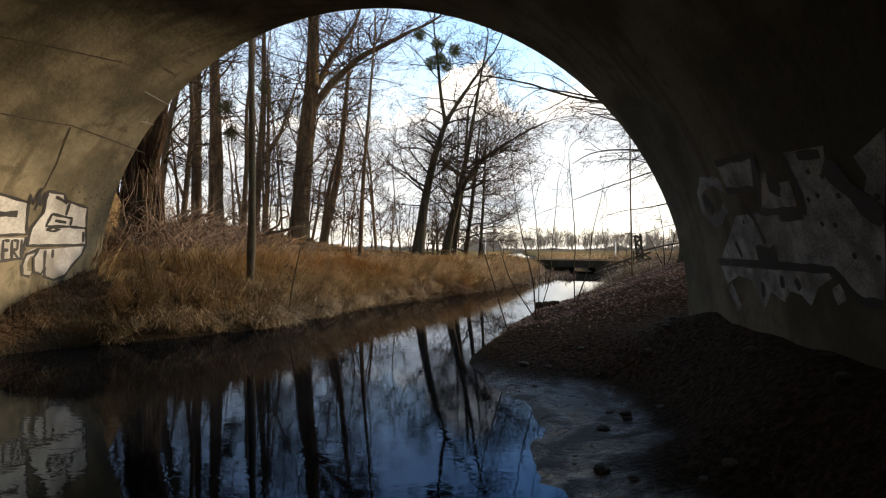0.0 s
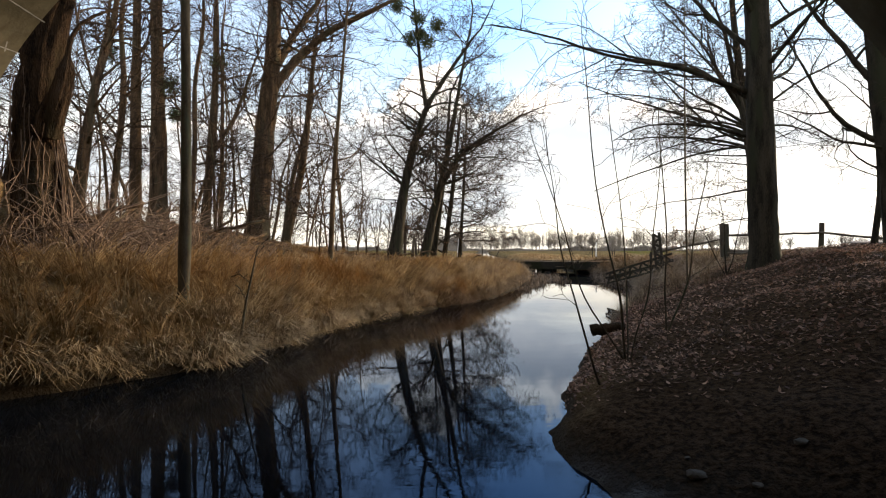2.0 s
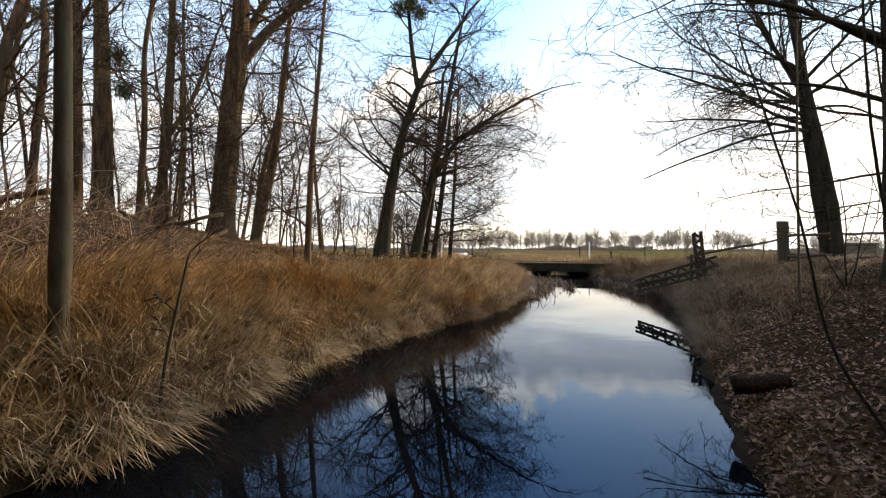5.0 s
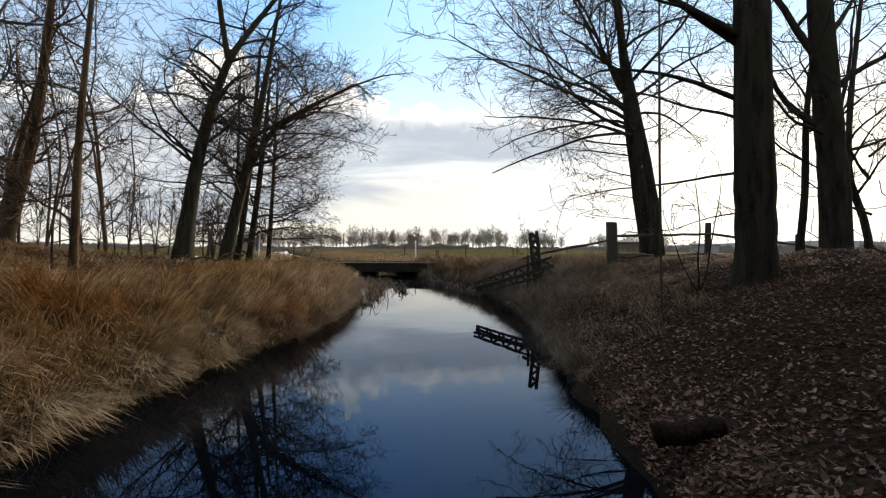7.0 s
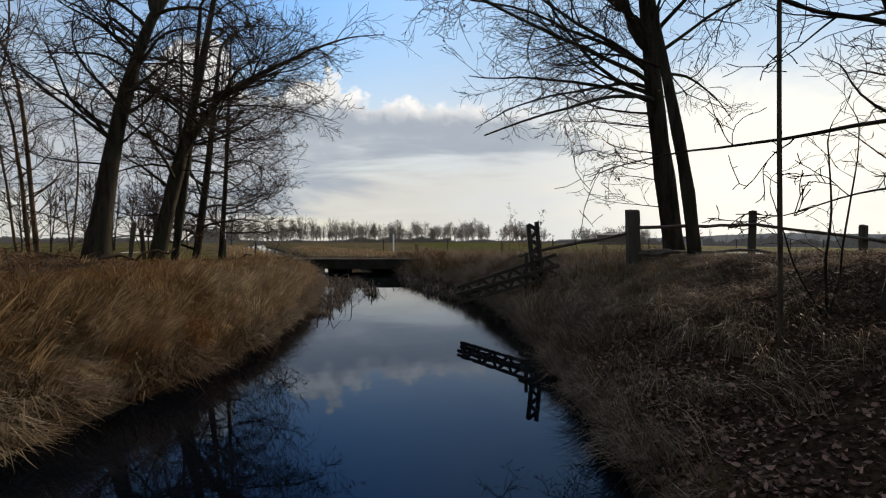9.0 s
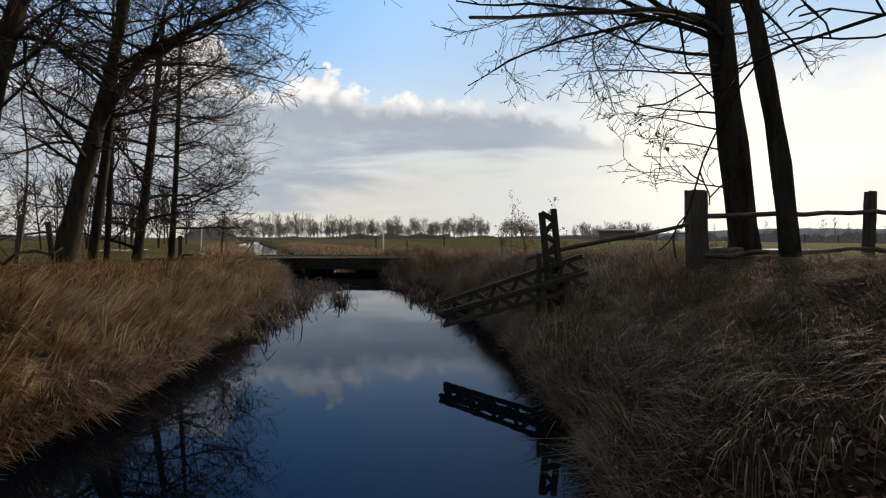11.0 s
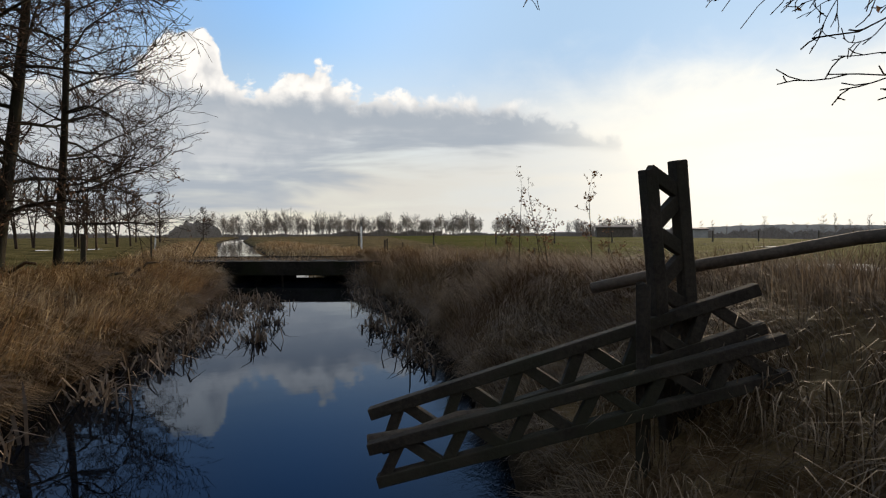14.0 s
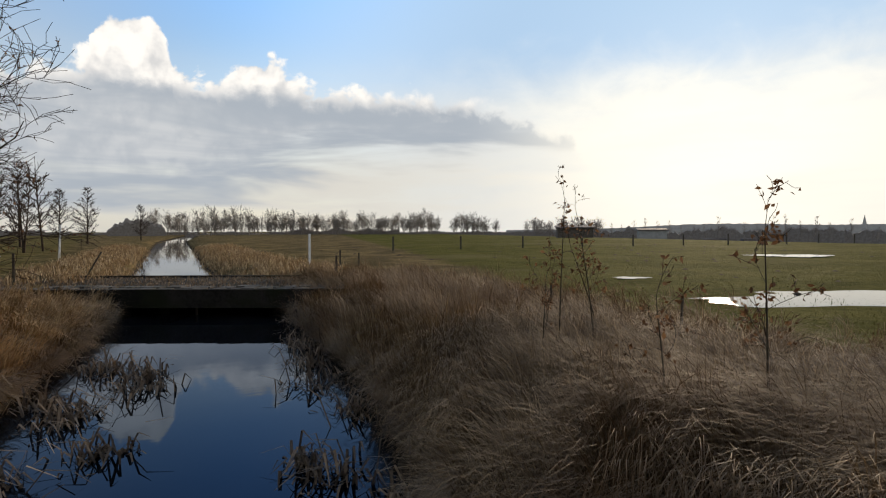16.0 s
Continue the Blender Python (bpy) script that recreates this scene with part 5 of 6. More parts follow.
for p in MARKS_W["scratch"]:
    stroke("scratch", p, 0.012, M_SPRAY_WHITE, 0.008, bridge)
for (q,) in MARKS_W["pit"]:
    decal("pit", [(q[0] + 0.28 * math.sin(t), q[1] + 0.021 * math.cos(t)) for t in (0, 1.05, 2.1, 3.14, 4.2, 5.25)], M_CRACK, 0.008, bridge)


# ---- far distance ----
def far_tree(seed, h, mat=None, slim=False):
    """One light bare tree of several upright stems, its foot at the origin."""
    rng = np.random.default_rng(seed)
    top = empty("tree", (0, 0, 0), "bare tree far off along the fields", "tree", "distant trees")
    tr, tw = Tubes(), Tubes()
    wide = 0.24 if slim else 0.42
    for k in range(2 if slim else 3):  # the trunk divides low down
        a = rng.uniform(0, 6.28)
        out = np.array((math.cos(a), math.sin(a), 0)) * h * wide * rng.uniform(0.1, 0.4)
        hh = h * rng.uniform(0.82, 1.0)
        pts = [np.array((0, 0, -0.3)), out * 0.15 + np.array((0, 0, hh * 0.15)), out * 0.5 + np.array((0, 0, hh * 0.4)), out * 0.8 + np.array((0, 0, hh * 0.7)), out + np.array((0, 0, hh))]
        tr.add(pts, [0.012 * h, 0.010 * h, 0.006 * h, 0.004 * h, 0.002 * h], 4)
        for _ in range(14 if slim else 17):
            f = rng.uniform(1.0 if slim else 1.25, 3.9)
            i = int(f)
            p = pts[i] + (pts[i + 1] - pts[i]) * (f - i)
            b, c = rng.uniform(0, 6.28), rng.uniform(0.45, 1.1)
            d = np.array((math.cos(b) * math.sin(c), math.sin(b) * math.sin(c), math.cos(c)))
            ln = h * wide * rng.uniform(0.6, 1.0) * math.sin(math.pi * (0.30 + 0.58 * f / 4))
            m = p + d * ln * 0.55
            q = m + unit(d + np.array((0, 0, 0.5))) * ln * 0.5
            tw.add([p, m, q], [0.0044 * h, 0.0034 * h, 0.0024 * h], 3)
            for _ in range(4):
                e = unit(d + rng.normal(size=3) * 0.55 + np.array((0, 0, 0.4)))
                g = p + (m - p) * rng.uniform(0.3, 1) if rng.uniform() < 0.5 else m + (q - m) * rng.uniform(0, 1)
                tw.add([g, g + e * ln * rng.uniform(0.3, 0.55)], [0.0036 * h, 0.0026 * h], 3)
    child("trunk", tr.mesh("trunk", mat or M_FAR_TREES_HAZED), top)
    tagged(child("crown", tw.mesh("crown", mat or M_FAR_TREES_HAZED), top), kind="stuff")
    return top


def bushy_tree(seed, x, y, h):
    """A small pointed tree, thick with twigs and the last brown leaves."""
    rng = np.random.default_rng(seed)
    top = empty("tree", (x, y, float(ground_z(x, y)) - 0.1), "small pointed tree with brown leaves in the meadow", "tree", "bushy meadow trees")
    tr, tw = Tubes(), Tubes()
    lean = rng.normal(0, 0.02, 2) * h
    axis = [np.array((lean[0] * f, lean[1] * f, h * f)) for f in (0, 0.3, 0.65, 1.0)]
    tr.add(axis, [0.018 * h, 0.013 * h, 0.008 * h, 0.003 * h], 5)
    for _ in range(80):
        f = 0.14 + 0.86 * rng.uniform() ** 1.1
        p = np.array((lean[0] * f, lean[1] * f, h * f))
        b, c = rng.uniform(0, 6.28), rng.uniform(0.7, 1.25)
        d = np.array((math.cos(b) * math.sin(c), math.sin(b) * math.sin(c), math.cos(c)))
        ln = h * (0.05 + 0.29 * min(1.0, (1.0 - f) * 1.5) * min(1.0, f * 3.2)) * rng.uniform(0.6, 1.15)
        q = p + d * ln
        tw.add([p, q], [0.0035 * h, 0.002 * h], 3)
        for _ in range(7):
            g = p + (q - p) * rng.uniform(0.35, 1.0)
            e = unit(d + rng.normal(size=3) * 0.8 + np.array((0, 0, 0.25)))
            tw.add([g, g + e * h * rng.uniform(0.03, 0.07)], [0.0042 * h, 0.002 * h], 3)
    child("trunk", tr.mesh("trunk", M_TWIG), top)
    tagged(child("crown", tw.mesh("crown", M_TWIG), top), kind="stuff")
    return top


def stand(proto, x, y, rng, s=1.0):
    m = pose(x, y, float(ground_z(x, y)) - 0.1, 0, 0, rng.uniform(0, 360))
    t = copy_thing(proto, m)
    k = s * rng.uniform(0.85, 1.15)
    t.scale = (k, k, k)
    return t


rng = np.random.default_rng(77)
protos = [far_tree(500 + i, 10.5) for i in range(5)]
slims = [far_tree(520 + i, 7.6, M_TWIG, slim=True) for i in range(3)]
# paler copies for the far valley, haze again put into the bark colour
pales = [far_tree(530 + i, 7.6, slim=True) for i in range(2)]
for i, p in enumerate(pales):
    p.location = (165 + 22 * i, 105 - 9 * i, float(ground_z(165 + 22 * i, 105 - 9 * i)) - 0.1)
for i, p in enumerate(protos):
    p.location = (40 + 9 * i, 262 + rng.uniform(-9, 9), 0.5)
for i, p in enumerate(slims):
    p.location = (-9.5 + 2.6 * i, 74 + rng.uniform(-2, 2), 0.55)
# tree row across the meadows, with gaps
for a in np.arange(4.2, 47.5, 0.17):
    if 31.0 < a < 32.4 or 36.8 < a < 40.0 or rng.uniform() < 0.10:
        continue
    d = rng.uniform(240, 300)
    stand(protos[rng.integers(5)], 6 + d * math.sin(radians(a)) + rng.uniform(-3, 3), 20 + d * math.cos(radians(a)), rng, rng.uniform(0.5, 1.0) * (1.0 if a < 33 else 0.85))
for x, y in ((-11, 72), (-8.2, 75.5), (-5.6, 73.5), (-3.2, 76), (-1.4, 74), (-12.5, 78), (-2.2, 79)):
    stand(slims[rng.integers(3)], x, y, rng, 1.05)
for x, y, s in ((1.4, 74, 1.0), (0.2, 70, 1.1), (2.3, 78, .95), (-0.8, 73, 1.1), (-30, 88, 1.2), (-38, 92, 1.2), (-24, 84, 1.1), (-19, 95, 1.2)):
    stand(slims[rng.integers(3)], x, y, rng, s)
for i, (x, y, h) in enumerate(((1.7, 110, 7.0), (4.8, 110, 7.4), (12.7, 140, 6.6), (-1.0, 96, 7.6))):
    bushy_tree(560 + i, x, y, h)
# loose trees over the valley on the sunny side
for a in np.arange(47, 78, 1.05):
    d = rng.uniform(170, 230)
    if rng.uniform() < 0.8:
        stand(pales[rng.integers(2)], 6 + d * math.sin(radians(a)), 20 + d * math.cos(radians(a)), rng, rng.uniform(0.6, 1.15))


def band(name, a0, a1, d, top_fn, depth, mat, label, category, seed, low=-12.0):
    """A wooded strip or ridge round the horizon, from compass a0 to a1 at distance d, with a ragged top."""
    rng = np.random.default_rng(seed)
    aa = np.arange(a0, a1 + 0.01, 0.11 if d < 500 else 0.3)
    vs, fs = [], []
    n = 4
    for a in aa:
        c, s = math.cos(radians(a)), math.sin(radians(a))
        h = top_fn(a) + rng.uniform(-1, 1) * (0.05 * top_fn(a) if d > 500 else 0.5)
        for k, z in ((0, low), (0, h * 0.8), (1.0, h), (depth, low)):
            vs.append((6 + (d + k) * s, 20 + (d + k) * c, z))
    for i in range(len(aa) - 1):
        for k in range(n - 1):
            fs.append((i * n + k, i * n + k + 1, (i + 1) * n + k + 1, (i + 1) * n + k))
    return tagged(new(name, mesh_of(name, vs, fs, mat)), label, category, kind="structure")


band("backdrop_hill", 38, 110, 1500, lambda a: 2 + 13 * sstep(np.array(a), 39, 56) + 2.0 * math.sin(a * 0.35), 300, M_FAR_HILL_HAZED, "low wooded hill on the hazy horizon", "hill", 1, -60)
band("backdrop_woods", 44, 110, 260, lambda a: 2.3 + 0.7 * math.sin(a * 0.9) + 0.6 * math.sin(a * 2.3) + 0.5 * math.sin(a * 6.1), 40, M_FAR_TREES_HAZED, "brown belt of far woods below the hill", "woods", 2, -14)
band("backdrop_copse", 16, 27, 300, lambda a: 3.0 + 0.7 * math.sin(a * 1.9), 30, M_FAR_TREES_HAZED, "dark far copse along the meadows", "woods", 3, -3)
band("backdrop_hedge", -60, 48, 330, lambda a: 1.7 + 0.4 * math.sin(a * 1.3) + (1.5 if a < -4 else 0), 30, M_FAR_TREES_HAZED, "far hedge on the horizon", "hedge", 4, -3)
band("backdrop_mound", 0.5, 5.2, 240, lambda a: 1.5 + 5.4 * max(0.0, math.sin(math.pi * (a - 0.45) / 4.8)) ** 0.5 + 0.4 * math.sin(a * 7), 30, M_FAR_TREES_HAZED, "far rounded thicket beside the stream", "woods", 5, -3)

shed = empty("shed", (100, 116, float(ground_z(100, 116))), "low dark field shed far off in the pasture", "shed")
part("wall", box_bm(8, 4, 2.4, 0, pose(0, 0, 1.2, 0, 0, -38)), M_RAIL, shed)
part("roof", box_bm(8.8, 4.8, 0.3, 0.05, pose(0, 0, 2.5, 5, 0, -38)), M_ROOF, shed)
annex = empty("shed", (112, 104, float(ground_z(112, 104))), "low pale field building far off in the pasture", "shed")
part("wall", box_bm(6, 3.4, 2.0, 0, pose(0, 0, 1.0, 0, 0, -45)), M_PLASTER, annex)
part("roof", box_bm(6.5, 3.9, 0.25, 0.05, pose(0, 0, 2.1, 4, 0, -45)), M_ROOF, annex)
for i, (a, d) in enumerate(((56.5, 250), (58, 262), (60, 252))):
    x, y = 6 + d * math.sin(radians(a)), 20 + d * math.cos(radians(a))
    hs = empty("house", (x, y, -5.5), "small far house with pale walls before the woods", "house", "far houses")
    part("wall", box_bm(7, 5, 3.0, 0, pose(0, 0, 1.5, 0, 0, 20 * i)), M_PLASTER, hs)
    part("roof", box_bm(7.6, 4.2, 1.6, 0.1, pose(0, 0, 3.4, 0, 0, 20 * i)), M_ROOF, hs)
spire = empty("church_tower", (6 + 900 * math.sin(radians(68.6)), 20 + 900 * math.cos(radians(68.6)), -12), "slim far church spire above the woods", "church")
bm = bmesh.new()
bmesh.ops.create_cone(bm, cap_ends=True, segments=8, radius1=2.6, radius2=0.2, depth=12, matrix=Matrix.Translation((0, 0, 27)))
# tower and roof share the hill's haze-lightened, glowing material
part("spire_roof", bm, M_FAR_HILL_HAZED, spire)
part("tower", box_bm(4.4, 4.4, 32, 0, pose(0, 0, 5)), M_FAR_HILL_HAZED, spire)

# ---- puddles in the pasture ----
def puddle(cx, cy, rx, ry, turn, seed):
    rng = np.random.default_rng(seed)
    n = 48
    ph = rng.uniform(0, 6.28, 4)
    vs = []
    for i in range(n):
        t = 2 * math.pi * i / n
        k = 1 + 0.16 * math.sin(3 * t + ph[0]) + 0.10 * math.sin(7 * t + ph[1]) + 0.07 * math.sin(13 * t + ph[2])
        x, y = rx * k * math.cos(t), ry * k * math.sin(t)
        c, s = math.cos(radians(turn)), math.sin(radians(turn))
        vs.append((x * c - y * s, x * s + y * c, 0))
    ob = tagged(new("puddle", mesh_of("puddle", vs, [tuple(range(n))], M_WATER)), "shallow rain puddle shining in the green pasture", "puddle", "puddles")
    zs = [float(ground_z(cx + v[0], cy + v[1])) for v in vs] + [float(ground_z(cx, cy))]
    ob.location = (cx, cy, sum(zs) / len(zs) + 0.03)
    return ob


puddle(22.4, 27.6, 4.4, 1.6, -31, 1)
puddle(21.8, 34.7, 0.6, 0.4, -30, 2)
puddle(43.4, 40.2, 2.4, 1.7, -31, 3)
puddle(-1.2, 66, 2.0, 2.4, 5, 4)


# ---- dead leaves, grass, reeds ----
def scatter(n, x0, x1, y0, y1, keep, rng):
    x, y = rng.uniform(x0, x1, n * 4), rng.uniform(y0, y1, n * 4)
    k = keep(x, y) > rng.uniform(0, 1, n * 4)
    return x[k][:n], y[k][:n]


def face_v(x, y):
    """Metres outside the bridge's face (minus: under the vault or in the embankment)."""
    return x * N_AX.x + y * N_AX.y - D_FACE


def litter(name, x, y, rng, size=(0.013, 0.030), mat=None):
    """Curled fallen leaves: a bent strip of four facets each."""
    k = len(x)
    z = ground_z(x, y) + rng.uniform(0.004, 0.03, k)
    c = np.stack([x, y, z], -1)
    h = rng.uniform(*size, k)[:, None]
    t = rng.uniform(0, 6.28, k)
    a = np.stack([np.cos(t), np.sin(t), rng.normal(0, 0.3, k)], -1) * h
    b = np.stack([-np.sin(t), np.cos(t), rng.normal(0, 0.5, k)], -1) * h * rng.uniform(0.3, 0.6, k)[:, None]
    up = np.array((0, 0, 1.0)) * (rng.uniform(-0.1, 0.7, k)[:, None] * h)
    v = np.stack([c - a + up, c - a * 0.3 + b, c - a * 0.2 - b, c + a * 0.45 + b * 0.8, c + a * 0.5 - b * 0.7, c + a * 1.05 + up * 0.8], 1).reshape(-1, 3)
    i = np.arange(k)[:, None] * 6
    f = np.concatenate([i + np.array([q]) for q in ([0, 2, 1], [1, 2, 4], [1, 4, 3], [3, 4, 5])])
    return tagged(new(name, mesh_of(name, v, f, mat or M_LITTER)), "fallen brown leaves strewn over the bank", "dead leaves", kind="stuff")


def blades(name, x, y, rng, length, width, mat, label, lean=(0.15, 0.7), bend=(0.25, 0.8), drift=None, category="grass", lift=0.0, tuft=None, segs=3):
    """Curved blades of grass: a ribbon of three pieces each, drooping over; drift: the compass way in radians to which they tend, and how strongly."""
    k = len(x)
    p = np.stack([x, y, ground_z(x, y) - 0.02 + lift], -1)
    t = rng.uniform(0, 2 * np.pi, k) if drift is None else drift[0] + rng.normal(0, drift[1], k)
    ln = np.full(k, 1.0)
    if tuft is not None:  # blades of one tuft lie over to the same side
        t = drift[0] + 1.1 * drift[1] * lumps(0.55 * x + 3.0, 0.55 * y) + (tuft - 0.5) * 1.5 + rng.normal(0, 0.15, k)
        ln = 0.6 + 0.9 * ((tuft * 7.13) % 1.0)
    d = np.stack([np.cos(t), np.sin(t), np.zeros(k)], -1)
    s = np.stack([-np.sin(t), np.cos(t), np.zeros(k)], -1) * (width * rng.uniform(0.7, 1.3, k))[:, None]
    ln = ln * length * rng.uniform(0.55, 1.25, k)
    phi, bd = rng.uniform(*lean, k), rng.uniform(*bend, k)
    rows, q = [], p
    for j in range(segs + 1):
        w = {2: (1.0, 0.85, 0.1), 3: (1.0, 0.92, 0.8, 0.1), 4: (1.0, 0.95, 0.85, 0.6, 0.1)}[segs][j]
        rows += [q - s * w, q + s * w]
        ang = phi + bd * j * 3.0 / segs
        q = q + (d * np.sin(ang)[:, None] + np.array((0, 0, 1.0)) * np.cos(ang)[:, None]) * (ln / segs)[:, None]
    v = np.stack(rows, 1).reshape(-1, 3)
    i = np.arange(k)[:, None] * (2 * segs + 2)
    f = np.concatenate([i + np.array([[2 * j, 2 * j + 1, 2 * j + 3, 2 * j + 2]]) for j in range(segs)])
    return tagged(new(name, mesh_of(name, v, f, mat, True)), label, category, kind="stuff")


def tussocks(n_tuft, per, x0, x1, y0, y1, keep, rng, spread=0.10):
    tx, ty = scatter(n_tuft, x0, x1, y0, y1, keep, rng)
    x = np.repeat(tx, per) + rng.normal(0, spread, len(tx) * per)
    y = np.repeat(ty, per) + rng.normal(0, spread, len(tx) * per)
    return x, y, np.repeat(rng.uniform(0, 1, len(tx)), per)


def d_left(x, y):
    return (lerp_path(LEFT, y) - x) * 0.9


def d_right(x, y):
    return (x - lerp_path(RIGHT, y)) * 0.9


rng = np.random.default_rng(21)
# litter: thick on the right bank under the trees, thinner in the grove
x, y = scatter(42000, 0.3, 13, 4, 17, lambda x, y: (d_right(x, y) > 0.12) * sstep(face_v(x, y), -0.2, 1.4) * np.clip(1.25 - 0.08 * np.abs(y - 10), 0, 1) * sstep(18.5 - y - 0.2 * x, 0, 4), rng)
litter("dead_leaves", x, y, rng)
yy = rng.uniform(8.2, 15.0, 5000)
litter("dead_leaves", lerp_path(RIGHT, yy) + np.abs(rng.normal(0, 0.28, 5000)) + 0.02, yy, rng)
x, y = scatter(19000, -14, 3, 10.5, 36, lambda x, y: sstep(d_left(x, y), 1.0, 2.6) * (face_v(x, y) > 0.2) * np.clip(1.5 - y / 28, 0.15, 1), rng)
litter("dead_leaves", x, y, rng, (0.03, 0.055), M_DRYLEAF)

# long dry grass on the left bank, combed towards the water
def left_keep(x, y):
    d = d_left(x, y)
    return (d > 0.02) * (face_v(x, y) > -0.6) * (1 - sstep(d, 1.6, 4.0) * 0.88) * (1 - 0.8 * sstep(2.2 - face_v(x, y), 0, 1.6) * sstep(d, 0.5, 1.3))


x, y, tf = tussocks(1900, 24, -10, 5.5, 8, 22, left_keep, rng, 0.055)
d = d_left(x, y)
pale = d + 0.5 * (tf - 0.5) < 0.75 - 0.7 * sstep(y, 14.0, 18.0)
for ok, mat, label in (((d > 0) & ~pale, M_GRASS, "long dry golden grass on the stream bank"), ((d > 0) & pale, M_GRASS_PALE, "long bleached grass low on the stream bank")):
    blades("grass", x[ok], y[ok], rng, 0.60 * (0.72 + 0.28 * sstep(d[ok], 0.1, 0.9)) * (1 - 0.5 * sstep(d[ok], 1.5, 3.4)), 0.0058, mat, label, drift=(-0.5, 1.2), tuft=tf[ok], lean=(0.30, 0.95), bend=(0.18, 0.50), segs=4)
x, y, tf = tussocks(1600, 18, -8, 8.5, 20, 39, left_keep, rng, 0.075)
ok = d_left(x, y) > 0.0
blades("grass", x[ok], y[ok], rng, 0.54 * (1 - 0.5 * sstep(d_left(x[ok], y[ok]), 1.6, 3.6)), 0.006, M_GRASS, "long dry golden grass on the stream bank", drift=(-0.5, 1.2), tuft=tf[ok], lean=(0.25, 1.0), bend=(0.3, 0.85), segs=2)
x, y, tf = tussocks(500, 20, -6, 5.5, 9, 17, lambda x, y: (d_left(x, y) > 0.03) * (d_left(x, y) < 1.1), rng, 0.07)
ok = d_left(x, y) > 0.0
blades("grass", x[ok], y[ok], rng, 0.36, 0.005, M_GRASS_PALE, "bleached grass tufts low on the stream bank", drift=(-0.5, 1.2), tuft=tf[ok], lean=(0.35, 1.1), bend=(0.3, 0.85), segs=2)
# hanging fringe at the water's edge
# from y 16 on, darker blades put the low bank's shade into the colour
for y0, y1, n, mat in ((8.5, 16, 8000, M_GRASS_PALE), (16, 38, 13000, M_GRASS_RUSSET)):
    yy = rng.uniform(y0, y1, n)
    blades("grass", lerp_path(LEFT, yy) - np.abs(rng.normal(0, 0.10, n)) - 0.01, yy, rng, 0.42 * np.clip(1 + 0.7 * lumps(2.3 * yy, 1.1 * yy), 0.4, 1.7), 0.005, mat, "pale to dark grass hanging over the water's edge", lean=(0.5, 1.1), bend=(0.45, 0.8), drift=(-0.5, 0.8), segs=2)
# short dry grass inside the mouth of the vault
x, y = scatter(2500, -7, -3, 7, 11, lambda x, y: (d_left(x, y) > 0.05) * (face_v(x, y) < 0.0) * (face_v(x, y) > -2.0) * 0.7, rng)
blades("grass", x, y, rng, 0.2, 0.005, M_GRASS_GREY, "short dry grass in the bridge's shade")


# grey-brown grass on the right bank
def right_keep(x, y):
    d = d_right(x, y)
    return (d > 0.02) * sstep(y + 0.22 * (x - 4), 11.8, 15.0) * (1 - sstep(d, 3.5, 7.0) * 0.9) * (0.55 + 0.45 * sstep(y, 19.0, 21.0))


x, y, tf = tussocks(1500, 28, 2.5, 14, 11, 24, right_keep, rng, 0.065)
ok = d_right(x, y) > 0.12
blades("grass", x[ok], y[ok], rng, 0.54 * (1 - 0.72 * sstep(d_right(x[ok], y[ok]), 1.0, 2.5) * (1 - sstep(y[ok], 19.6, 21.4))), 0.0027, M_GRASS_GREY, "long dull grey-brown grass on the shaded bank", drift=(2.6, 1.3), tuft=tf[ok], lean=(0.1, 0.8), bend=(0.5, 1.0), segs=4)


def far_right_keep(x, y):
    return (d_right(x, y) > 0.02) * (1 - sstep(d_right(x, y), 3.2, 6.0) * 0.97)


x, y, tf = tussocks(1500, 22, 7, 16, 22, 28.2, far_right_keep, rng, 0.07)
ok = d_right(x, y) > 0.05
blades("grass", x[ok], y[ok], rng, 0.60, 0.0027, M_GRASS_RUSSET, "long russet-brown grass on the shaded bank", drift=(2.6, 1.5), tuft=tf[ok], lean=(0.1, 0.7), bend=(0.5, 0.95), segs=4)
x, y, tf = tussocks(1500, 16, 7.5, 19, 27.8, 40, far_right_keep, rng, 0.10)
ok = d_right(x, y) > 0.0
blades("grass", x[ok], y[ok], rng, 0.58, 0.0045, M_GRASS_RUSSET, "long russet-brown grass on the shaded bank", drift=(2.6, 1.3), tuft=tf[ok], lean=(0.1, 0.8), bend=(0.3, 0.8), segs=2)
x, y, tf = tussocks(700, 16, 8, 15, 19, 33, lambda x, y: (d_right(x, y) > 1.2) * (d_right(x, y) < 4.2), rng, 0.10)
blades("grass", x, y, rng, 0.42, 0.003, M_GRASS_GREY, "russet dry grass along the field's edge", bend=(0.1, 0.5), lean=(0.05, 0.4), segs=2)
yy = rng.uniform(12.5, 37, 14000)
blades("grass", lerp_path(RIGHT, yy) + np.abs(rng.normal(0, 0.13, 14000)) + 0.02, yy, rng, 0.32 * np.clip(1 + 0.7 * lumps(2.3 * yy, 1.1 * yy), 0.35, 1.8), 0.003, M_GRASS_GREY, "pale to dark grass hanging over the water's edge", lean=(0.5, 1.1), bend=(0.35, 0.75), drift=(2.6, 0.8), segs=2)
# banks beyond the crossing
x, y, tf = tussocks(1500, 12, -2, 24, 42, 90, lambda x, y: ((d_left(x, y) > 0.02) * (d_left(x, y) < 3.0) + (d_right(x, y) > 0.02) * (d_right(x, y) < 3.5)) > 0, rng, 0.2)
blades("grass", x, y, rng, 0.5, 0.012, M_GRASS, "dry grass along the far stream banks", segs=2)
# grass on the crossing's deck
sk = rng.uniform(0, 1, (5200, 2))
pts = [C_MID + R_AX * (-8.3 + 12.3 * a) + F_AX * (0.9 + 3.4 * b) for a, b in sk]
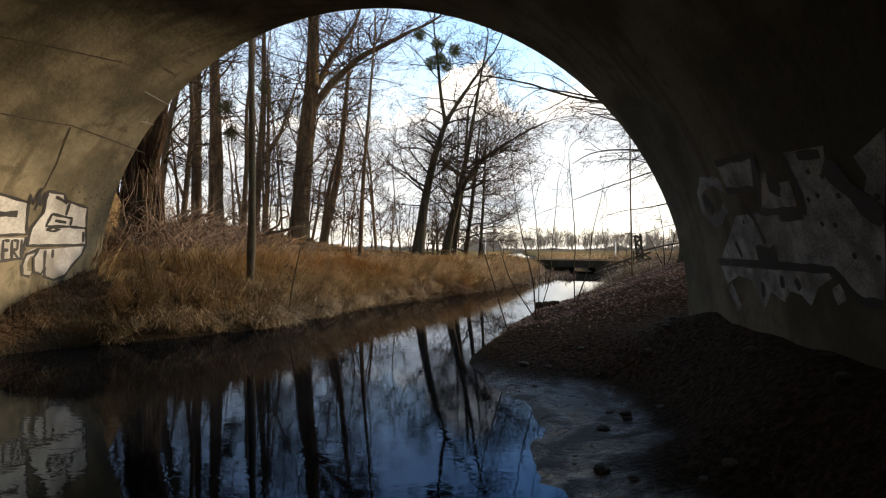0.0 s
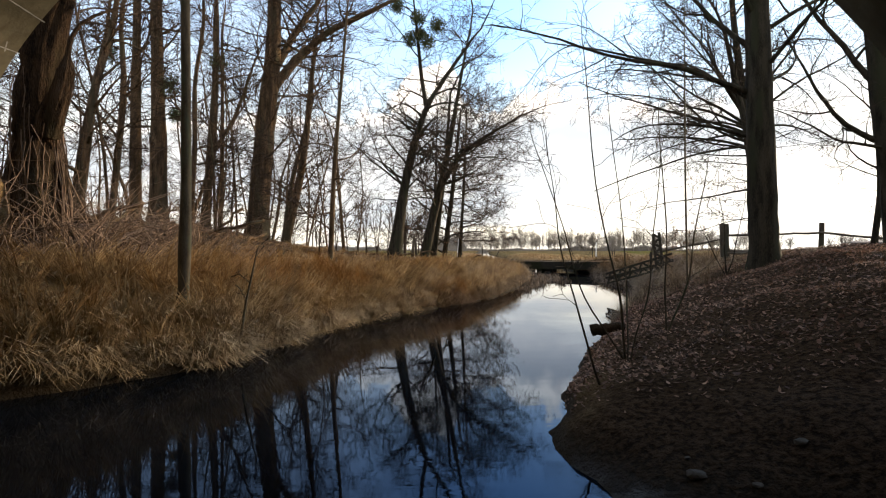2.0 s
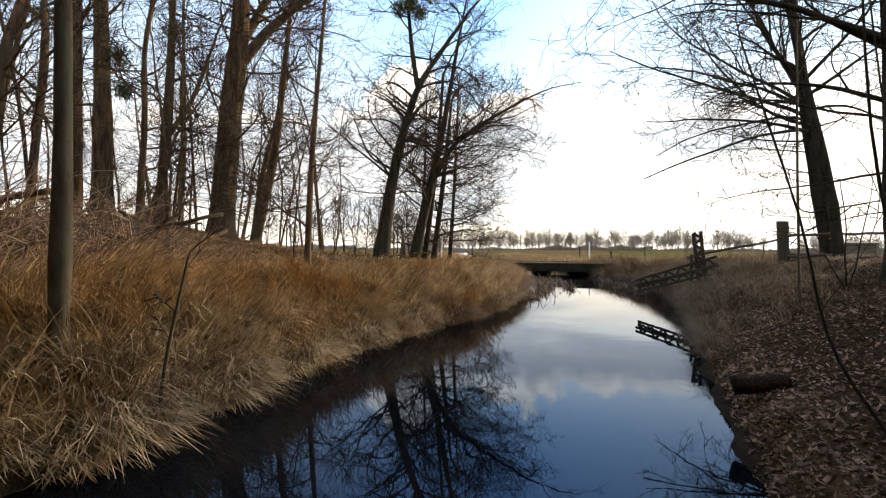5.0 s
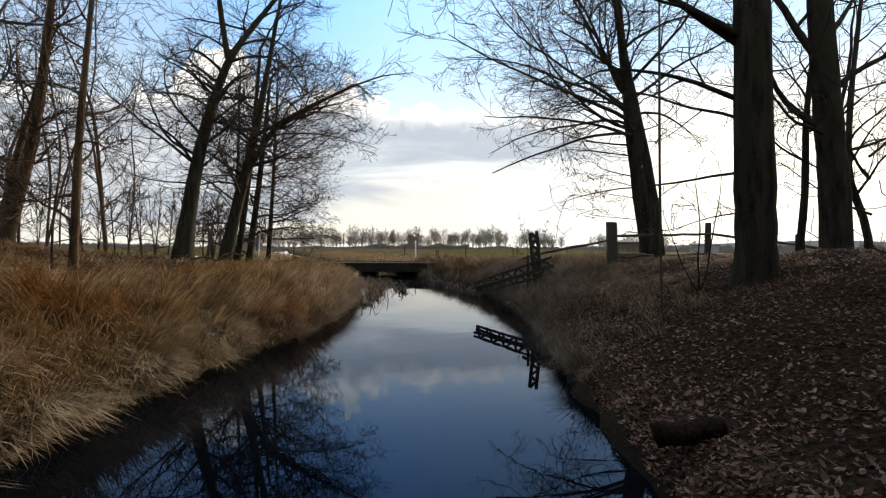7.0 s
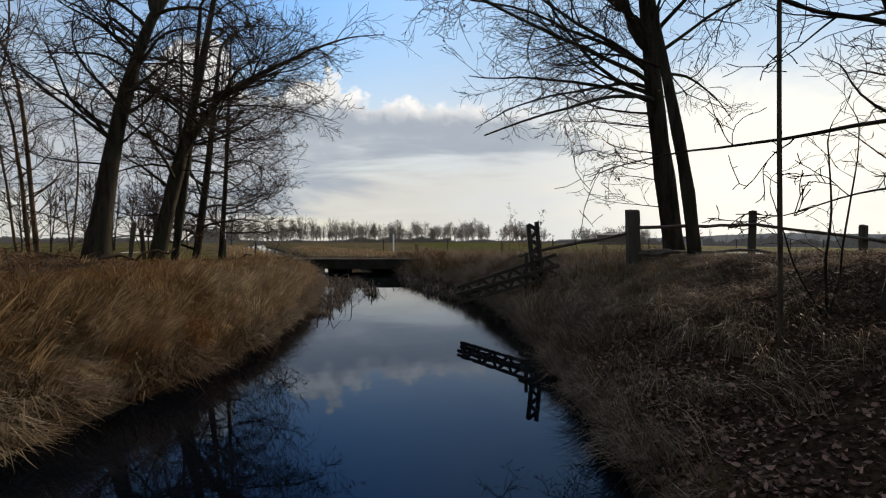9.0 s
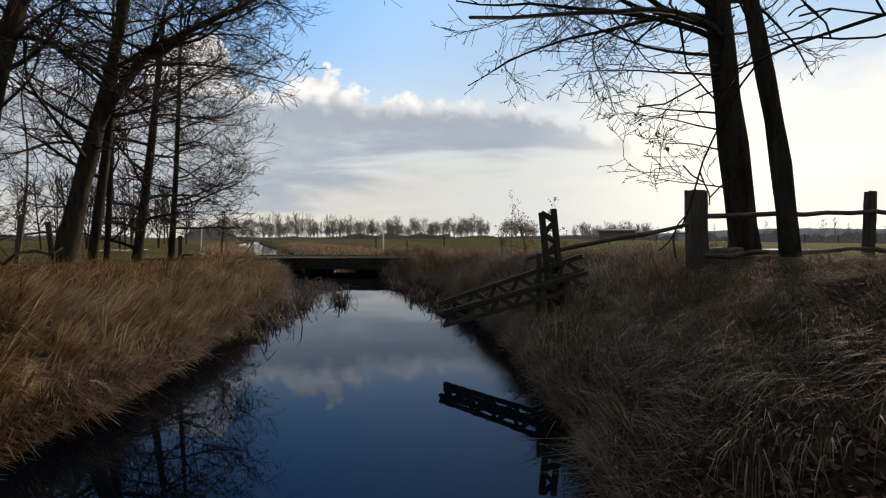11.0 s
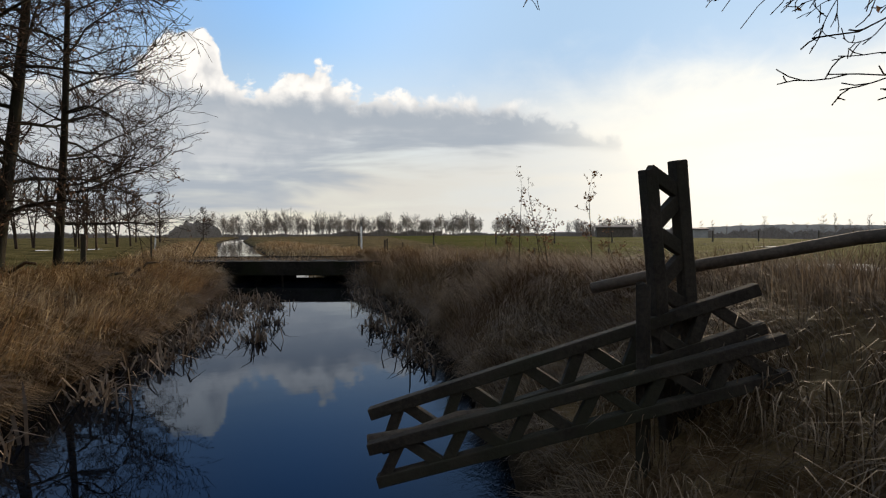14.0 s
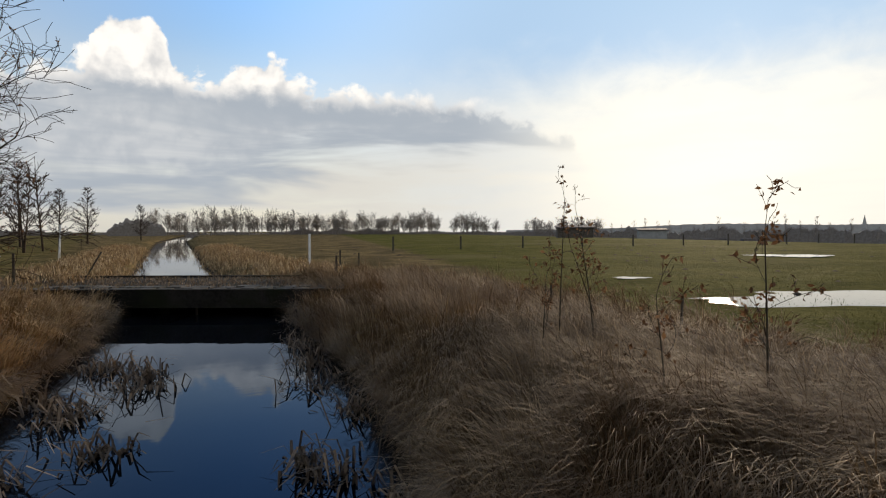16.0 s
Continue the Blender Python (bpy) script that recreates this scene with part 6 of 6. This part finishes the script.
gx2, gy2 = np.array([p.x for p in pts]), np.array([p.y for p in pts])
blades("grass", gx2, gy2, rng, 0.11, 0.008, M_GRASS_GREY, "short dry grass grown over the farm bridge", segs=2, lift=0.66 - ground_z(gx2, gy2))
# pasture
x, y = scatter(17000, 12, 34, 14, 46, lambda x, y: sstep(d_right(x, y), 3.5, 6.0) * np.clip(1.3 - np.hypot(x - 14, y - 26) / 22, 0.1, 1), rng)
blades("grass", x, y, rng, 0.08, 0.006, M_GREEN, "short green pasture grass", lean=(0.1, 0.9), segs=2)
x, y = scatter(260, 14, 60, 20, 80, lambda x, y: (d_right(x, y) > 6) * 0.8, rng)
v, f = [], []
for i, (a, b) in enumerate(zip(x, y)):
    r, z = rng.uniform(0.10, 0.24), float(ground_z(a, b))
    for j in range(7):
        t = j * 0.8976
        v.append((a + r * math.cos(t) * rng.uniform(.8, 1.2), b + r * math.sin(t), z - 0.03))
    v.append((a, b, z + r * 0.3))
    f += [(8 * i + j, 8 * i + (j + 1) % 7, 8 * i + 7) for j in range(7)]
tagged(new("molehills", mesh_of("molehills", v, f, M_SOIL, True)), "dark earth molehills dotting the pasture", "molehills", kind="stuff")


# broken reeds standing in the water
def reed_bed(spots, rng, n, label, tall=0.38):
    v, f = [], []
    for cx, cy, sx, sy in spots:
        heap = rng.uniform(0, 6.28)
        for _ in range(int(n * (0.08 + sx * sy) * 1.5)):
            g = rng.uniform(0, 1)  # most stalks stand in a tight heap, the rest stray
            k = 0.7 if g < 0.82 else 1.15
            x, y = cx + rng.normal(0, sx * k), cy + rng.normal(0, sy * k)
            z = max(-0.05, float(ground_z(x, y)) - 0.02)
            t = (heap + rng.normal(0, 0.9)) if g < 0.45 else rng.uniform(0, 6.28)
            ln, w = tall * rng.uniform(0.3, 1.5), rng.uniform(0.007, 0.015)
            d, s = np.array((math.cos(t), math.sin(t), 0)), np.array((-math.sin(t), math.cos(t), 0)) * w
            p0 = np.array((x, y, z))
            a0 = rng.uniform(0.05, 0.5) if g > 0.9 else rng.uniform(0.4, 1.45)
            p1 = p0 + (d * math.sin(a0) + np.array((0, 0, math.cos(a0)))) * ln * rng.uniform(0.4, 0.8)
            a1 = a0 + rng.uniform(0.7, 2.1)
            p2 = p1 + (d * math.sin(a1) + np.array((0, 0, math.cos(a1)))) * ln * 0.5
            b = len(v)
            v += [p0 - s, p0 + s, p1 - s, p1 + s, p2 - s * 0.3, p2 + s * 0.3]
            f += [(b, b + 1, b + 3, b + 2), (b + 2, b + 3, b + 5, b + 4)]
    return tagged(new("reeds", mesh_of("reeds", v, f, M_REED)), label, "reeds", kind="stuff")


reed_bed([(6.8, 30.7, .26, .30), (6.45, 32.2, .26, .35), (6.95, 31.5, .22, .30), (6.0, 29.7, .24, .30), (5.75, 30.4, .2, .2)], rng, 600, "broken grey reeds standing in the stream")
reed_bed([(6.4, 28.3, .22, .12), (5.4, 27.9, .28, .25), (5.15, 27.3, .15, .2), (5.97, 26.7, .10, .12), (4.95, 26.6, .26, .25), (4.55, 25.6, .2, .3), (4.1, 24.3, .12, .3), (3.5, 22.9, .12, .3)], rng, 560, "broken grey reeds standing in the stream")
reed_bed([(9.0, 29.5, .26, .35), (8.95, 28.1, .20, .30), (8.15, 26.6, .18, .20), (7.95, 25.3, .20, .25), (8.45, 25.8, .10, .2), (9.6, 32.3, .18, .5), (9.3, 30.8, .18, .4), (10.4, 34.8, .2, .4), (7.65, 24.3, .10, .25), (8.0, 27.0, .10, .12)], rng, 600, "broken grey reeds along the stream's edge")

# ---- brush and fallen wood in the grove ----
tb = Tubes()
for _ in range(2400):
    x, y = rng.uniform(-10.5, -4.6), rng.uniform(12.2, 21)
    z = float(ground_z(x, y))
    d = unit(np.array((rng.normal(), rng.normal(), rng.uniform(0.2, 2.2))))
    p, pts = np.array((x, y, z)), []
    ln = rng.uniform(0.5, 2.0) * (1.0 if x < -5.5 else 0.6) * (1.5 if y < 15 and x < -5.8 else 1.0)
    for j in range(5):
        pts.append(p.copy())
        d = unit(d + rng.normal(size=3) * 0.3 + np.array((0, 0, -0.22)))
        p = p + d * ln / 4
    r = rng.uniform(0.005, 0.014)
    tb.add(pts, np.linspace(r, r * 0.4, 5), 3)
tagged(new("brush", tb.mesh("brush", M_DRYBRUSH)), "tangled dry brush and brambles under the trees", "brush", kind="stuff")
for i in range(20):
    a, x, y = rng.uniform(0, 3.14), rng.uniform(-9.5, -4.8), rng.uniform(12.6, 20)
    ln, z = rng.uniform(1.2, 3.0), float(ground_z(x, y))
    pole("fallen_branch", (x, y, z + 0.1), (x + ln * math.cos(a), y + ln * math.sin(a) * 0.6, z + rng.uniform(0.2, 1.1)), rng.uniform(0.03, 0.07), M_BARK, "fallen grey branch lying in the brush", "branch", "fallen branches", wob=0.05, seed=200 + i)
for i, (x, y, a, ln) in enumerate(((-1.0, 25.0, .3, 1.6), (1.5, 29.8, -.4, 1.4), (-4.6, 17.2, .8, 1.2), (2.9, 33.5, .2, 1.8), (3.4, 31.0, .5, 1.0))):
    z = float(ground_z(x, y))
    pole("fallen_branch", (x, y, z + 0.06), (x + ln * math.cos(a), y + ln * math.sin(a), z + 0.28), 0.035, M_BARK, "fallen dark branch in the dry grass", "branch", "fallen branches", wob=0.05, seed=220 + i)
tb = Tubes()
for _ in range(420):  # bramble canes round the old trunk
    x, y = rng.uniform(-7.6, -4.9), rng.uniform(10.9, 14.6)
    z = float(ground_z(x, y))
    d = unit(np.array((rng.normal(), rng.normal(), 1.2)))
    p, pts = np.array((x, y, z)), []
    ln = rng.uniform(0.5, 1.6) * np.clip((-4.6 - x) * 0.7, 0.35, 1)
    for j in range(6):
        pts.append(p.copy())
        d = unit(d + rng.normal(size=3) * 0.38 + np.array((0.04, 0, -0.2)))
        p = p + d * ln / 5
    r = rng.uniform(0.005, 0.011)
    tb.add(pts, np.linspace(r, r * 0.4, 6), 3)
for i in range(46):  # dry creepers hanging down the trunk
    a = rng.uniform(-2.6, 0.9)
    pts = []
    for j in range(8):
        h = 0.05 + (0.4 + 0.5 * (i % 5)) * j / 7 * 1.3
        r = 0.56 - 0.085 * h + 0.06 * rng.uniform(0, 1) + (0.25 if j == 0 else 0)
        a += rng.normal(0, 0.09)
        pts.append((-7.35 + r * math.cos(a), 13.5 + r * math.sin(a), float(ground_z(-7.35, 13.5)) - 0.1 + h))
    tb.add(pts, np.linspace(0.022, 0.008, 8), 4)
tagged(new("brambles", tb.mesh("brambles", M_DRYBRUSH)), "dry bramble canes round the old trunk", "brambles", kind="stuff")
# short log on the right bank, twigs and stones on the mud
pole("log", (1.78, 10.62, 0.36), (2.17, 10.42, 0.43), 0.085, M_BARK_OLD, "short dark rotten log on the bank", "log", wob=0.01, seed=240)
for i in range(26):
    x, y = rng.uniform(0.75, 2.4), rng.uniform(2.6, 6.4)
    bm = bmesh.new()
    bmesh.ops.create_icosphere(bm, subdivisions=2, radius=rng.uniform(0.015, 0.05))
    for v in bm.verts:
        v.co = Vector((v.co.x * 1.3, v.co.y, v.co.z * 0.6)) * rng.uniform(0.85, 1.15)
    me = bpy.data.meshes.new("stone")
    bm.to_mesh(me)
    bm.free()
    me.materials.append(M_DECK)
    o = tagged(new("stone", me), "small grey stone on wet mud", "stone", "stones on the mud")
    o.location = (x, y, float(ground_z(x, y)) + 0.008)
